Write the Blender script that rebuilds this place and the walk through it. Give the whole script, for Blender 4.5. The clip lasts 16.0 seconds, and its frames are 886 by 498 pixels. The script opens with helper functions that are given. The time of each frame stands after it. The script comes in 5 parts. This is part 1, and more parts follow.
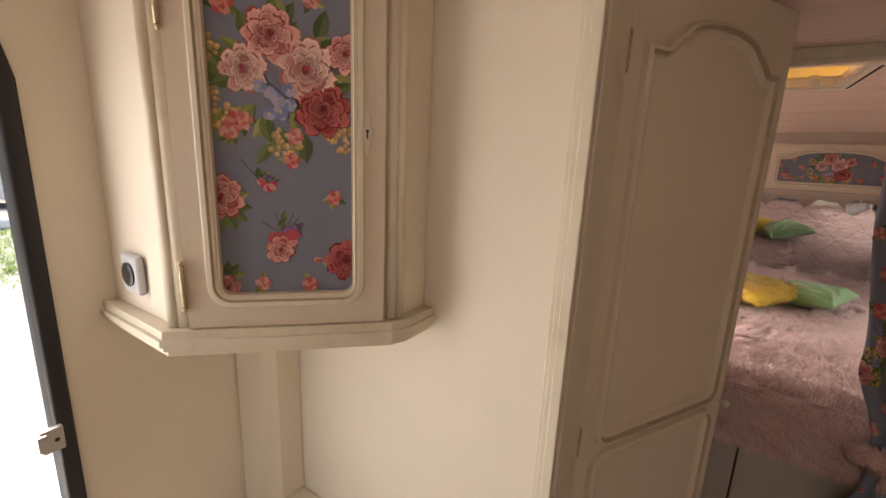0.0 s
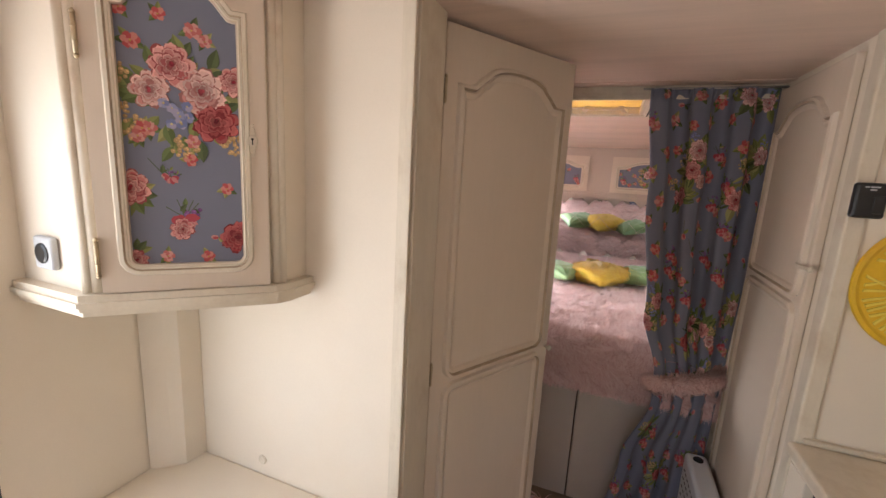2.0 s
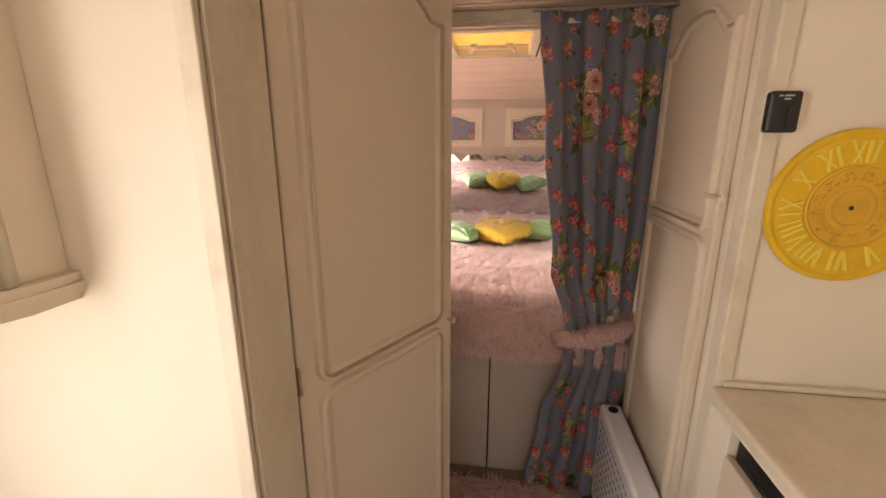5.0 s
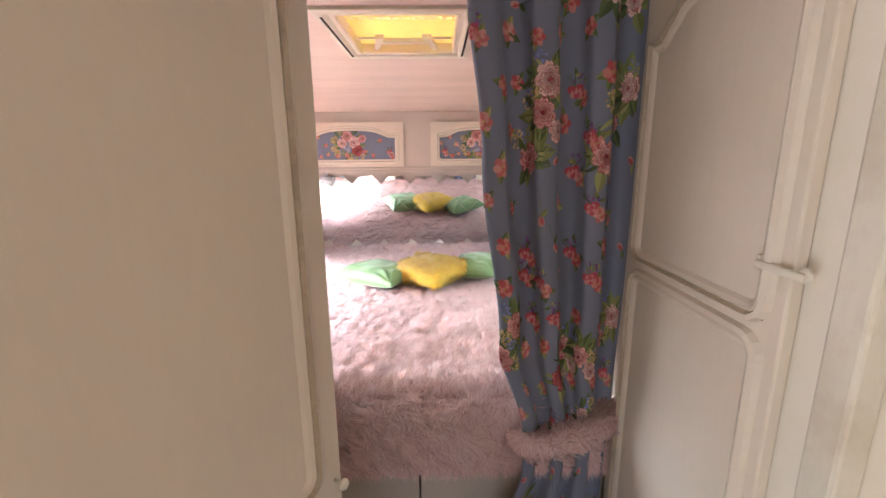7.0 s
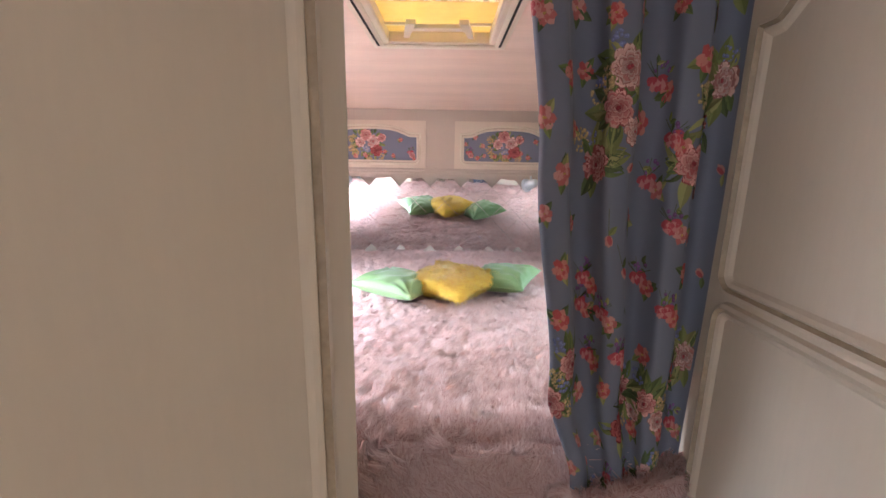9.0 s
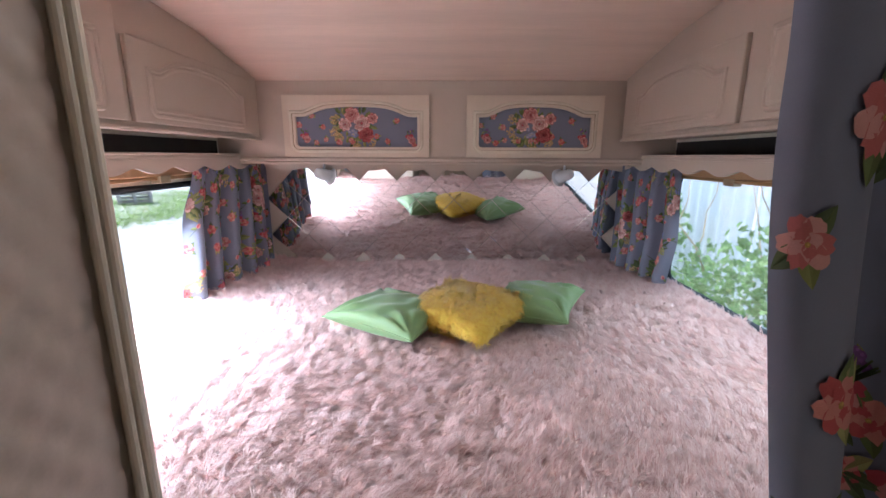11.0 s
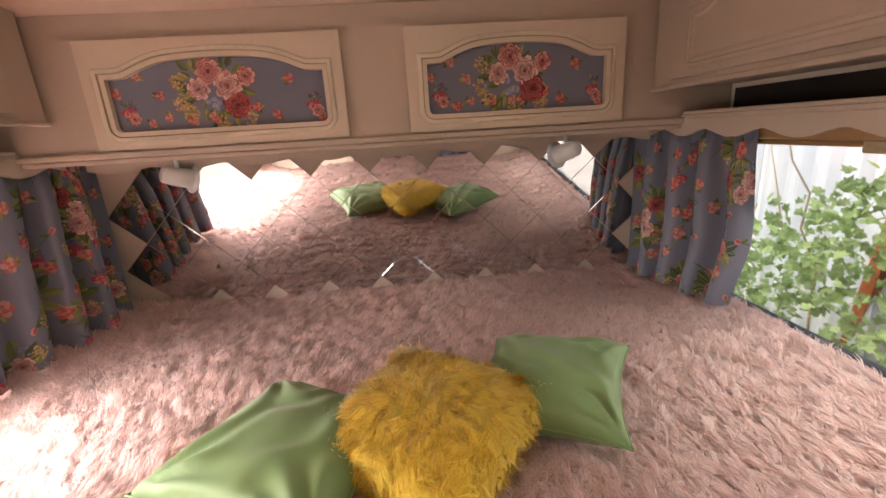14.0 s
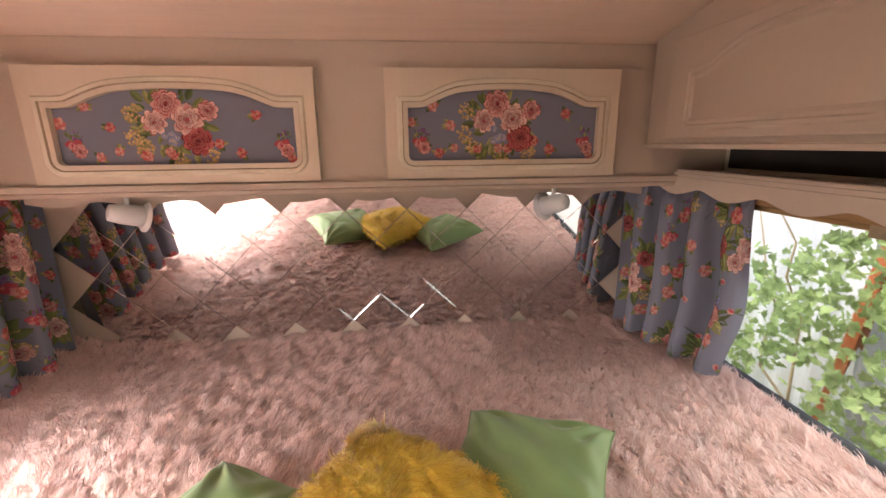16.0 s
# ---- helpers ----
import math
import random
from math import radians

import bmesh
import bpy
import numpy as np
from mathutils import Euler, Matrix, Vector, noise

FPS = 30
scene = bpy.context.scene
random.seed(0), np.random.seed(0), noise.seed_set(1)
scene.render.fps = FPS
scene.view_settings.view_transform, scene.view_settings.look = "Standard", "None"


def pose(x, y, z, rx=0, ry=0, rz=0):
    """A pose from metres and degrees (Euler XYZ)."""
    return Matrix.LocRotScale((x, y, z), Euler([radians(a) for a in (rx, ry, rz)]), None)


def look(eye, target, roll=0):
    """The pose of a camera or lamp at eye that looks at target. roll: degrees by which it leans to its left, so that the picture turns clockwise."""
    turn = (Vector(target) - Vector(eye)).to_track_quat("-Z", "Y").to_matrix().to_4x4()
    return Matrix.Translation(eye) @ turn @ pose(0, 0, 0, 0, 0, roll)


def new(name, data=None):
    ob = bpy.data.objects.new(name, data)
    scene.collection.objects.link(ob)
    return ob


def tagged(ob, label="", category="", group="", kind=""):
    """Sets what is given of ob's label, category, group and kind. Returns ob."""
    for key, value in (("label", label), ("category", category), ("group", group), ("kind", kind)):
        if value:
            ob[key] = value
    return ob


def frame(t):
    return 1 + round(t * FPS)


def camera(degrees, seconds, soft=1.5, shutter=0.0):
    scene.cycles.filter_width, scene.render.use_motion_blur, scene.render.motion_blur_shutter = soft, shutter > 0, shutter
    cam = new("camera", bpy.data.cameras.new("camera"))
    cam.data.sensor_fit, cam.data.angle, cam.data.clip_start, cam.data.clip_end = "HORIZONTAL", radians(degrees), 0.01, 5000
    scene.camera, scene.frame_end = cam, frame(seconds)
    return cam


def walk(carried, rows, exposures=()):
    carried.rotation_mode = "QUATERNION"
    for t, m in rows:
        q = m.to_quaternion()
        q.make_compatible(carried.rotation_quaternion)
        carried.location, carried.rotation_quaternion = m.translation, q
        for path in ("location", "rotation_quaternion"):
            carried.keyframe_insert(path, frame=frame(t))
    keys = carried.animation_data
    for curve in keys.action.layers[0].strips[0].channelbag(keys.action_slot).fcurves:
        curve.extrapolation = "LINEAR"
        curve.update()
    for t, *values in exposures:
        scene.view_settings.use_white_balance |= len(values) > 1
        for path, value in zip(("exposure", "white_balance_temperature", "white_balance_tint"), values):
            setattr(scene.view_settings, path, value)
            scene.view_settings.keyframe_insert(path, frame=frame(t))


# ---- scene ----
cam = camera(93.5, 16.0)
PATH = [
    (0, (0.135, 0.386, 1.563), (-0.925, 2.025, 1.127), 2.4),
    (0.5, (0.241, 0.309, 1.571), (-0.93, 1.875, 1.152), 1.5),
    (1, (0.311, 0.267, 1.568), (-0.856, 1.838, 1.155), 1.0),
    (1.5, (0.351, 0.235, 1.566), (-0.588, 1.954, 1.163), 2.3),
    (2, (0.384, 0.186, 1.553), (-0.327, 2.018, 1.181), 3.1),
    (2.5, (0.4, 0.154, 1.544), (-0.222, 2.019, 1.175), 2.7),
    (3, (0.42, 0.104, 1.506), (-0.183, 1.965, 1.093), 1.8),
    (3.2, (0.433, 0.09, 1.482), (-0.155, 1.936, 0.987), 1.5),
    (5.3, (0.358, 0.578, 1.471), (0.157, 2.508, 0.987), -0.3),
    (5.5, (0.337, 0.642, 1.479), (0.192, 2.58, 1.006), -0.6),
    (6, (0.346, 0.772, 1.484), (0.322, 2.719, 1.028), -1.8),
    (6.5, (0.4, 0.952, 1.491), (0.421, 2.901, 1.044), -0.9),
    (7, (0.416, 1.043, 1.502), (0.442, 2.996, 1.073), -0.5),
    (7.5, (0.414, 1.067, 1.502), (0.439, 3.021, 1.076), -0.3),
    (8, (0.403, 1.071, 1.51), (0.392, 3.024, 1.083), -0.2),
    (8.5, (0.374, 1.121, 1.505), (0.35, 3.073, 1.071), 0.4),
    (9, (0.345, 1.229, 1.501), (0.325, 3.185, 1.081), 1.0),
    (9.5, (0.313, 1.38, 1.497), (0.293, 3.339, 1.096), 1.0),
    (10, (0.298, 1.516, 1.476), (0.286, 3.474, 1.07), 0.4),
    (12.5, (0.325, 2.291, 1.44), (0.268, 4.232, 0.959), 0.5),
    (13, (0.338, 2.455, 1.428), (0.404, 4.394, 0.94), 0.6),
    (13.5, (0.368, 2.556, 1.421), (0.491, 4.484, 0.906), -1.2),
    (14, (0.364, 2.575, 1.446), (0.495, 4.495, 0.901), -3.5),
    (14.5, (0.366, 2.58, 1.432), (0.495, 4.501, 0.892), -3.7),
    (15, (0.368, 2.598, 1.42), (0.567, 4.513, 0.876), -3.0),
    (15.5, (0.382, 2.651, 1.45), (0.7, 4.553, 0.921), -0.8),
    (16, (0.406, 2.696, 1.537), (0.607, 4.625, 1.048), -0.6),
]
EXPOSURES = [
    (0.0, 1.5, 6900, 12), (0.5, 0.95, 6500, 12), (1.0, 1.1, 6300, 12), (1.5, 1.3, 6200, 12), (2.0, 2.05, 6100, 11), (3.0, 1.9, 6900, 11), (5.5, 2.5, 7300, 12), (6.1, 2.65, 7500, 12),
    (6.6, 2.7, 6200, 8), (7.0, 2.7, 5600, 6), (8.0, 2.6, 5500, 5), (9.0, 2.45, 5400, 5), (10.0, 2.2, 5250, 5), (12.5, 1.0, 6300, 12), (13.5, 1.5, 7300, 14), (15.0, 1.6, 7250, 15), (16.0, 1.85, 7250, 15),
]
LOUNGE_W, BED_W, HATCH_W, MIRROR_TILT, XDOOR = 2.6, 7.0, 0.8, 6.0, -0.80
walk(cam, [(t, look(eye, target, roll)) for t, eye, target, roll in PATH], EXPOSURES)

# ---------------------------------------------------------------- light
SUN_AZ, SUN_EL = 285.0, 66.0          # degrees; the sky is hazy and bright
world = bpy.data.worlds.new("sky")
scene.world = world
world.use_nodes = True
wt = world.node_tree
wt.nodes.clear()
w_out = wt.nodes.new("ShaderNodeOutputWorld")
w_bg = wt.nodes.new("ShaderNodeBackground")
w_sky = wt.nodes.new("ShaderNodeTexSky")
w_sky.sky_type = "NISHITA"
w_sky.sun_disc = False
w_sky.sun_elevation, w_sky.sun_rotation = radians(SUN_EL), radians(SUN_AZ)
w_sky.air_density, w_sky.dust_density, w_sky.ozone_density = 1.0, 4.0, 0.6
w_bg.inputs["Strength"].default_value = 0.15
wt.links.new(w_sky.outputs[0], w_bg.inputs[0])
wt.links.new(w_bg.outputs[0], w_out.inputs[0])

sun = new("sun", bpy.data.lights.new("sun", "SUN"))
sun.data.energy, sun.data.angle, sun.data.color = 2.4, radians(25), (1.0, 0.96, 0.9)
az, el = radians(SUN_AZ), radians(SUN_EL)
sun.matrix_world = look((0, 0, 8), (-math.sin(az) * math.cos(el) * 5, -math.cos(az) * math.cos(el) * 5, 8 - math.sin(el) * 5))


def window_light(name, m, w, h, watts, colour, spread=180.0):
    la = bpy.data.lights.new(name, "AREA")
    la.shape, la.size, la.size_y, la.energy, la.color, la.spread = "RECTANGLE", w, h, watts, colour, radians(spread)
    ob = new(name, la)
    ob.matrix_world = m
    return ob


# daylight of the open entry door, and added fill from an assumed, unseen rear window
window_light("daylight_entry", look((XDOOR, 0.26, 0.95), (0.6, 0.55, 0.85)), 0.58, 1.5, LOUNGE_W, (1.0, 0.95, 0.88), 165)
window_light("daylight_rear_assumed", look((-0.15, -1.54, 1.25), (-0.25, 1.05, 0.62)), 1.0, 0.6, LOUNGE_W * 0.09, (1.0, 0.93, 0.82), 120)
# sky light of the roof hatch
window_light("daylight_hatch", look((0.30, 2.67, 1.915), (0.30, 2.675, 0.8)), 0.40, 0.50, HATCH_W, (1.0, 0.92, 0.82), 180)
# sky light in the near halves of the bedroom windows
window_light("daylight_bedroom", look((-0.80, 2.96, 1.12), (-0.28, 3.04, 0.43)), 0.94, 0.40, BED_W, (0.97, 0.97, 1.0), 130)
window_light("daylight_bedroom", look((1.352, 3.04, 1.14), (0.84, 3.10, 0.45)), 1.14, 0.40, BED_W * 0.16, (0.95, 1.0, 0.94), 130)

# ---------------------------------------------------------------- materials
MATS = {}


def nodes_of(name):
    m = bpy.data.materials.new(name)
    m.use_nodes = True
    t = m.node_tree
    t.nodes.clear()
    out = t.nodes.new("ShaderNodeOutputMaterial")
    b = t.nodes.new("ShaderNodeBsdfPrincipled")
    t.links.new(b.outputs[0], out.inputs[0])
    return m, t, b


def noise_fac(t, scale, detail=4.0, rough=0.55, stretch=(1, 1, 1), coords="Object"):
    co = t.nodes.new("ShaderNodeTexCoord")
    mp = t.nodes.new("ShaderNodeMapping")
    mp.inputs["Scale"].default_value = stretch
    n = t.nodes.new("ShaderNodeTexNoise")
    n.inputs["Scale"].default_value, n.inputs["Detail"].default_value, n.inputs["Roughness"].default_value = scale, detail, rough
    t.links.new(co.outputs[coords], mp.inputs[0])
    t.links.new(mp.outputs[0], n.inputs["Vector"])
    return n.outputs["Fac"]


def ramp(t, fac, stops):
    r = t.nodes.new("ShaderNodeValToRGB")
    e = r.color_ramp.elements
    e[0].position, e[0].color = stops[0][0], (*stops[0][1], 1)
    e[1].position, e[1].color = stops[-1][0], (*stops[-1][1], 1)
    for p, c in stops[1:-1]:
        n = e.new(p)
        n.color = (*c, 1)
    t.links.new(fac, r.inputs[0])
    return r.outputs[0]


def mixed(t, a, b, fac, how="MULTIPLY", amount=None):
    m = t.nodes.new("ShaderNodeMix")
    m.data_type, m.blend_type = "RGBA", how
    for sock, v in ((m.inputs[6], a), (m.inputs[7], b)):
        if isinstance(v, tuple):
            sock.default_value = (*v, 1)
        else:
            t.links.new(v, sock)
    if fac is None:
        m.inputs[0].default_value = amount
    else:
        t.links.new(fac, m.inputs[0])
    return m.outputs[2]


def bumped(t, b, fac, strength, distance, link=True):
    bu = t.nodes.new("ShaderNodeBump")
    bu.inputs["Strength"].default_value, bu.inputs["Distance"].default_value = strength, distance
    t.links.new(fac, bu.inputs["Height"])
    t.links.new(bu.outputs[0], b.inputs["Normal"])
    return bu


def scaled(c, k):
    return tuple(min(1.0, v * k) for v in c)


def surface(name, colour, rough=0.5, metal=0.0, vary=0.12, scale=6.0, grain=120.0, bump=0.15, dist=0.001, stretch=(1, 1, 1), dirt=None, sheen=0.0, island=0.0, per_object=0.0, coat=0.0, through_light=0.0):
    """Colour with broad stains and fine grain, and a fine relief."""
    m, t, b = nodes_of(name)
    broad = noise_fac(t, scale, 5.0, 0.6, stretch)
    fine = noise_fac(t, grain, 3.0, 0.6, stretch)
    col = ramp(t, broad, [(0.25, scaled(colour, 1 - vary)), (0.55, colour), (0.8, scaled(colour, 1 + vary * 0.6))])
    g = ramp(t, fine, [(0.2, (1 - vary * 0.8,) * 3), (0.8, (1.0, 1.0, 1.0))])
    col = mixed(t, col, g, None, amount=1.0)
    if dirt:
        d = ramp(t, noise_fac(t, scale * 0.55, 8.0, 0.7), [(0.52, (0, 0, 0)), (0.75, (1, 1, 1))])
        col = mixed(t, col, dirt, d, "MIX")
    if island or per_object:
        if island:
            src = t.nodes.new("ShaderNodeNewGeometry").outputs["Random Per Island"]
        else:
            src = t.nodes.new("ShaderNodeObjectInfo").outputs["Random"]
        k = island or per_object
        col = mixed(t, col, ramp(t, src, [(0.0, (1 - k,) * 3), (1.0, (1 + k * 0.25,) * 3)]), None, amount=1.0)
    t.links.new(col, b.inputs["Base Color"])
    b.inputs["Roughness"].default_value, b.inputs["Metallic"].default_value = rough, metal
    if sheen:
        b.inputs["Sheen Weight"].default_value = sheen
        b.inputs["Sheen Roughness"].default_value = 0.5
    if coat:
        b.inputs["Coat Weight"].default_value = coat
    if bump:
        bumped(t, b, fine, bump, dist)
    if through_light:
        tr = t.nodes.new("ShaderNodeBsdfTranslucent")
        t.links.new(col, tr.inputs["Color"])
        mx = t.nodes.new("ShaderNodeMixShader")
        mx.inputs[0].default_value = through_light
        t.links.new(b.outputs[0], mx.inputs[1])
        t.links.new(tr.outputs[0], mx.inputs[2])
        t.links.new(mx.outputs[0], t.nodes["Material Output"].inputs[0])
    MATS[name] = m
    return m


CREAM = surface("cream_wall_paint", (0.80, 0.715, 0.59), 0.55, vary=0.05, scale=2.2, grain=260, bump=0.12, dirt=(0.77, 0.67, 0.53))
DOORP = surface("cream_door_paint", (0.67, 0.565, 0.45), 0.42, vary=0.06, scale=3.0, grain=90, bump=0.22, stretch=(1, 1, 0.12), dirt=(0.66, 0.55, 0.43))
TRIMP = surface("cream_trim_paint", (0.72, 0.64, 0.51), 0.4, vary=0.09, scale=9.0, grain=120, bump=0.25, stretch=(1, 1, 0.2), dirt=(0.55, 0.45, 0.33))
LOCKP = surface("locker_paint", (0.54, 0.445, 0.365), 0.5, vary=0.05, scale=3.0, grain=150, bump=0.12)
BEIGE = surface("bed_base_board", (0.58, 0.50, 0.41), 0.55, vary=0.06, scale=4, grain=160, bump=0.1)
CEIL = surface("ceiling_panel", (0.75, 0.59, 0.48), 0.6, vary=0.10, scale=5.0, grain=38, bump=0.10, stretch=(0.22, 3.0, 1))
FLOORM = surface("vinyl_floor", (0.32, 0.24, 0.17), 0.45, vary=0.2, scale=4, grain=60, bump=0.1, stretch=(1, 0.15, 1))
RUBBER = surface("black_rubber", (0.018, 0.016, 0.017), 0.55, vary=0.2, scale=20, grain=300, bump=0.2)
# near-black for slots, screw and handle; also painted shade behind the window shelves
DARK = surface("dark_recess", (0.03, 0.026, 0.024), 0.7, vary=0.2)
BLACKP = surface("black_plastic", (0.012, 0.012, 0.013), 0.32, vary=0.2, grain=500, bump=0.1)
GREYP = surface("pale_grey_plastic", (0.55, 0.56, 0.57), 0.4, vary=0.05, grain=300, bump=0.05)
WHITEP = surface("white_enamel", (0.74, 0.76, 0.78), 0.3, vary=0.04, grain=400, bump=0.05)
METAL = surface("dull_steel", (0.55, 0.53, 0.5), 0.35, 0.9, vary=0.15, scale=30, grain=300, bump=0.1)
BRASS = surface("aged_brass", (0.55, 0.45, 0.3), 0.4, 0.8, vary=0.2, scale=40, grain=300, bump=0.1)
AMBER = surface("amber_screen", (0.72, 0.54, 0.24), 0.5, vary=0.15, scale=12, grain=300, through_light=0.4)
GLAZE = surface("antique_brown_glaze", (0.50, 0.39, 0.27), 0.5, vary=0.3, scale=14, grain=90, bump=0.2)
IVORY = surface("ivory_plastic", (0.72, 0.64, 0.5), 0.35, vary=0.06, scale=10, grain=200, bump=0.05)
YELLOWP = surface("yellow_painted_wood", (0.80, 0.50, 0.02), 0.45, vary=0.12, scale=9, grain=110, bump=0.35, dirt=(0.68, 0.36, 0.03))
YELLOWL = surface("pale_yellow_paint", (0.85, 0.68, 0.10), 0.42, vary=0.08, scale=14, grain=140, bump=0.3)
YELLOWO = surface("ochre_yellow_paint", (0.74, 0.43, 0.04), 0.45, vary=0.14, scale=14, grain=140, bump=0.35)
BLIND = surface("pine_blind", (0.42, 0.25, 0.11), 0.5, vary=0.18, scale=8, grain=60, bump=0.2, stretch=(1, 0.1, 1))
QUILT = surface("quilted_vinyl", (0.56, 0.46, 0.38), 0.42, vary=0.07, scale=5, grain=200, bump=0.12)
CLOTH = surface("slate_blue_cotton", (0.190, 0.200, 0.262), 0.85, vary=0.06, scale=6, grain=700, bump=0.25, dist=0.0005, sheen=0.15)
GREEN_C = surface("green_cotton_sateen", (0.20, 0.315, 0.12), 0.55, vary=0.08, scale=6, grain=600, bump=0.2, dist=0.0004, sheen=0.25)
FURBASE = surface("pink_pile_backing", (0.74, 0.42, 0.37), 0.95, vary=0.2, scale=9, grain=90, bump=0.5, dist=0.004)
YFURBASE = surface("yellow_pile_backing", (0.80, 0.46, 0.03), 0.95, vary=0.2, scale=14, grain=90, bump=0.5, dist=0.004)


def pile(name, colour, dark):
    m, t, b = nodes_of(name)
    src = t.nodes.new("ShaderNodeNewGeometry").outputs["Random Per Island"]
    c = ramp(t, src, [(0.0, dark), (0.45, colour), (1.0, scaled(colour, 1.12))])
    broad = ramp(t, noise_fac(t, 5.0, 5.0, 0.65), [(0.3, (0.92, 0.90, 0.89)), (0.7, (1, 1, 1))])
    c = mixed(t, c, broad, None, amount=1.0)
    t.links.new(c, b.inputs["Base Color"])
    b.inputs["Roughness"].default_value = 0.7
    b.inputs["Sheen Weight"].default_value = 0.3
    b.inputs["Sheen Roughness"].default_value = 0.45
    tr = t.nodes.new("ShaderNodeBsdfTranslucent")
    t.links.new(c, tr.inputs["Color"])
    mx = t.nodes.new("ShaderNodeMixShader")
    mx.inputs[0].default_value = 0.15
    t.links.new(b.outputs[0], mx.inputs[1])
    t.links.new(tr.outputs[0], mx.inputs[2])
    t.links.new(mx.outputs[0], t.nodes["Material Output"].inputs[0])
    return m


PINK = pile("pink_long_pile", (0.95, 0.70, 0.66), (0.71, 0.40, 0.355))
YELLOW = pile("yellow_long_pile", (0.97, 0.71, 0.10), (0.80, 0.43, 0.035))

# printed dyes are carried by the print mesh itself
PRINT, pt, pb = nodes_of("printed_dye")
pa = pt.nodes.new("ShaderNodeVertexColor")
pa.layer_name = "dye"
pc = mixed(pt, pa.outputs[0], ramp(pt, noise_fac(pt, 900, 2.0), [(0.2, (0.86, 0.86, 0.86)), (0.8, (1.0, 1.0, 1.0))]), None, amount=1.0)
pt.links.new(pc, pb.inputs["Base Color"])
pb.inputs["Roughness"].default_value = 0.85

MIRROR, mt, mb = nodes_of("silvered_glass")
mb.inputs["Base Color"].default_value = (0.86, 0.87, 0.86, 1)
mb.inputs["Metallic"].default_value, mb.inputs["Roughness"].default_value = 1.0, 0.015

GLASS, gt, gb = nodes_of("clear_acrylic")
gb.inputs["Base Color"].default_value = (0.97, 0.98, 0.98, 1)
gb.inputs["Roughness"].default_value, gb.inputs["IOR"].default_value = 0.03, 1.35
gb.inputs["Transmission Weight"].default_value = 1.0

DARKGLASS, dt, db = nodes_of("tinted_car_glass")
db.inputs["Base Color"].default_value = (0.02, 0.025, 0.03, 1)
db.inputs["Roughness"].default_value = 0.08

GRAVEL = surface("pale_gravel", (0.38, 0.365, 0.345), 0.9, vary=0.3, scale=0.9, grain=16, bump=0.6, dist=0.02, dirt=(0.27, 0.25, 0.22))
SLAB = surface("pale_concrete", (0.62, 0.61, 0.59), 0.85, vary=0.1, scale=3, grain=80, bump=0.3)
GRASSM = surface("grass_blades", (0.26, 0.38, 0.11), 0.7, vary=0.25, scale=0.6, grain=20, bump=0, island=0.4, through_light=0.5)
LEAF = surface("vine_leaf", (0.34, 0.48, 0.21), 0.6, vary=0.2, scale=3, grain=60, bump=0.1, island=0.4, through_light=0.58)
LEAF2 = surface("tree_leaf", (0.33, 0.47, 0.19), 0.6, vary=0.3, scale=0.4, grain=10, bump=0, island=0.4, through_light=0.55)
BARK = surface("bark", (0.16, 0.11, 0.07), 0.85, vary=0.3, scale=12, grain=60, bump=0.6, dist=0.01)
STEM = surface("vine_stem", (0.34, 0.26, 0.15), 0.8, vary=0.2, scale=15, grain=90, bump=0.4)
RUSTF = surface("rusty_sheet", (0.36, 0.10, 0.035), 0.7, 0.2, vary=0.25, scale=2.0, grain=30, bump=0.2, stretch=(1, 1, 0.3), dirt=(0.5, 0.32, 0.2))
ZINC = surface("galvanised_sheet", (0.46, 0.51, 0.57), 0.5, 0.2, vary=0.14, scale=1.5, grain=40, bump=0.15, stretch=(1, 1, 0.25), dirt=(0.48, 0.48, 0.47))
SILVER = surface("silver_car_paint", (0.56, 0.58, 0.60), 0.3, 0.4, vary=0.04, scale=2, grain=90, bump=0, coat=0.4)
TYRE = surface("tyre_rubber", (0.02, 0.02, 0.02), 0.8, vary=0.2)
RENDERW = surface("pale_render", (0.62, 0.63, 0.64), 0.85, vary=0.06, scale=0.2, grain=3)
PALLET = surface("grey_timber", (0.38, 0.34, 0.30), 0.8, vary=0.2, scale=3, grain=40)
TARP = surface("yellow_tarpaulin", (0.78, 0.52, 0.02), 0.4, vary=0.12, scale=2, grain=30, bump=0.3, dist=0.01)
BAG = surface("white_sacking", (0.7, 0.7, 0.7), 0.7, vary=0.1, scale=3, grain=30)
OUTSKIN = surface("white_aluminium_skin", (0.75, 0.75, 0.73), 0.4, 0.1, vary=0.05, scale=2, grain=60)

# ---------------------------------------------------------------- mesh helpers


def mesh_from(name, verts, faces, smooth=False):
    me = bpy.data.meshes.new(name)
    me.from_pydata([tuple(v) for v in verts], [], faces)
    if smooth:
        me.shade_smooth()
    return me


def add(name, me, material, parent=None, label="", smooth=None):
    if isinstance(me, bmesh.types.BMesh):
        bmesh.ops.recalc_face_normals(me, faces=me.faces[:])
        d = bpy.data.meshes.new(name)
        me.to_mesh(d)
        me.free()
        me = d
        if smooth:
            me.shade_smooth()
    for mat in material if isinstance(material, (list, tuple)) else [material]:
        me.materials.append(mat)
    ob = new(name, me)
    if parent is not None:
        ob.parent = parent
    if label:
        ob["label"] = label
    return ob


def part(name, bm, material, parent, label="", smooth=None):
    return add(name, bm, material, parent, label, smooth)


def thing(name, label, category, m=None, group="", kind=""):
    e = new(name)
    e.empty_display_size = 0.1
    if m is not None:
        e.matrix_world = m
    return tagged(e, label, category, group, kind)


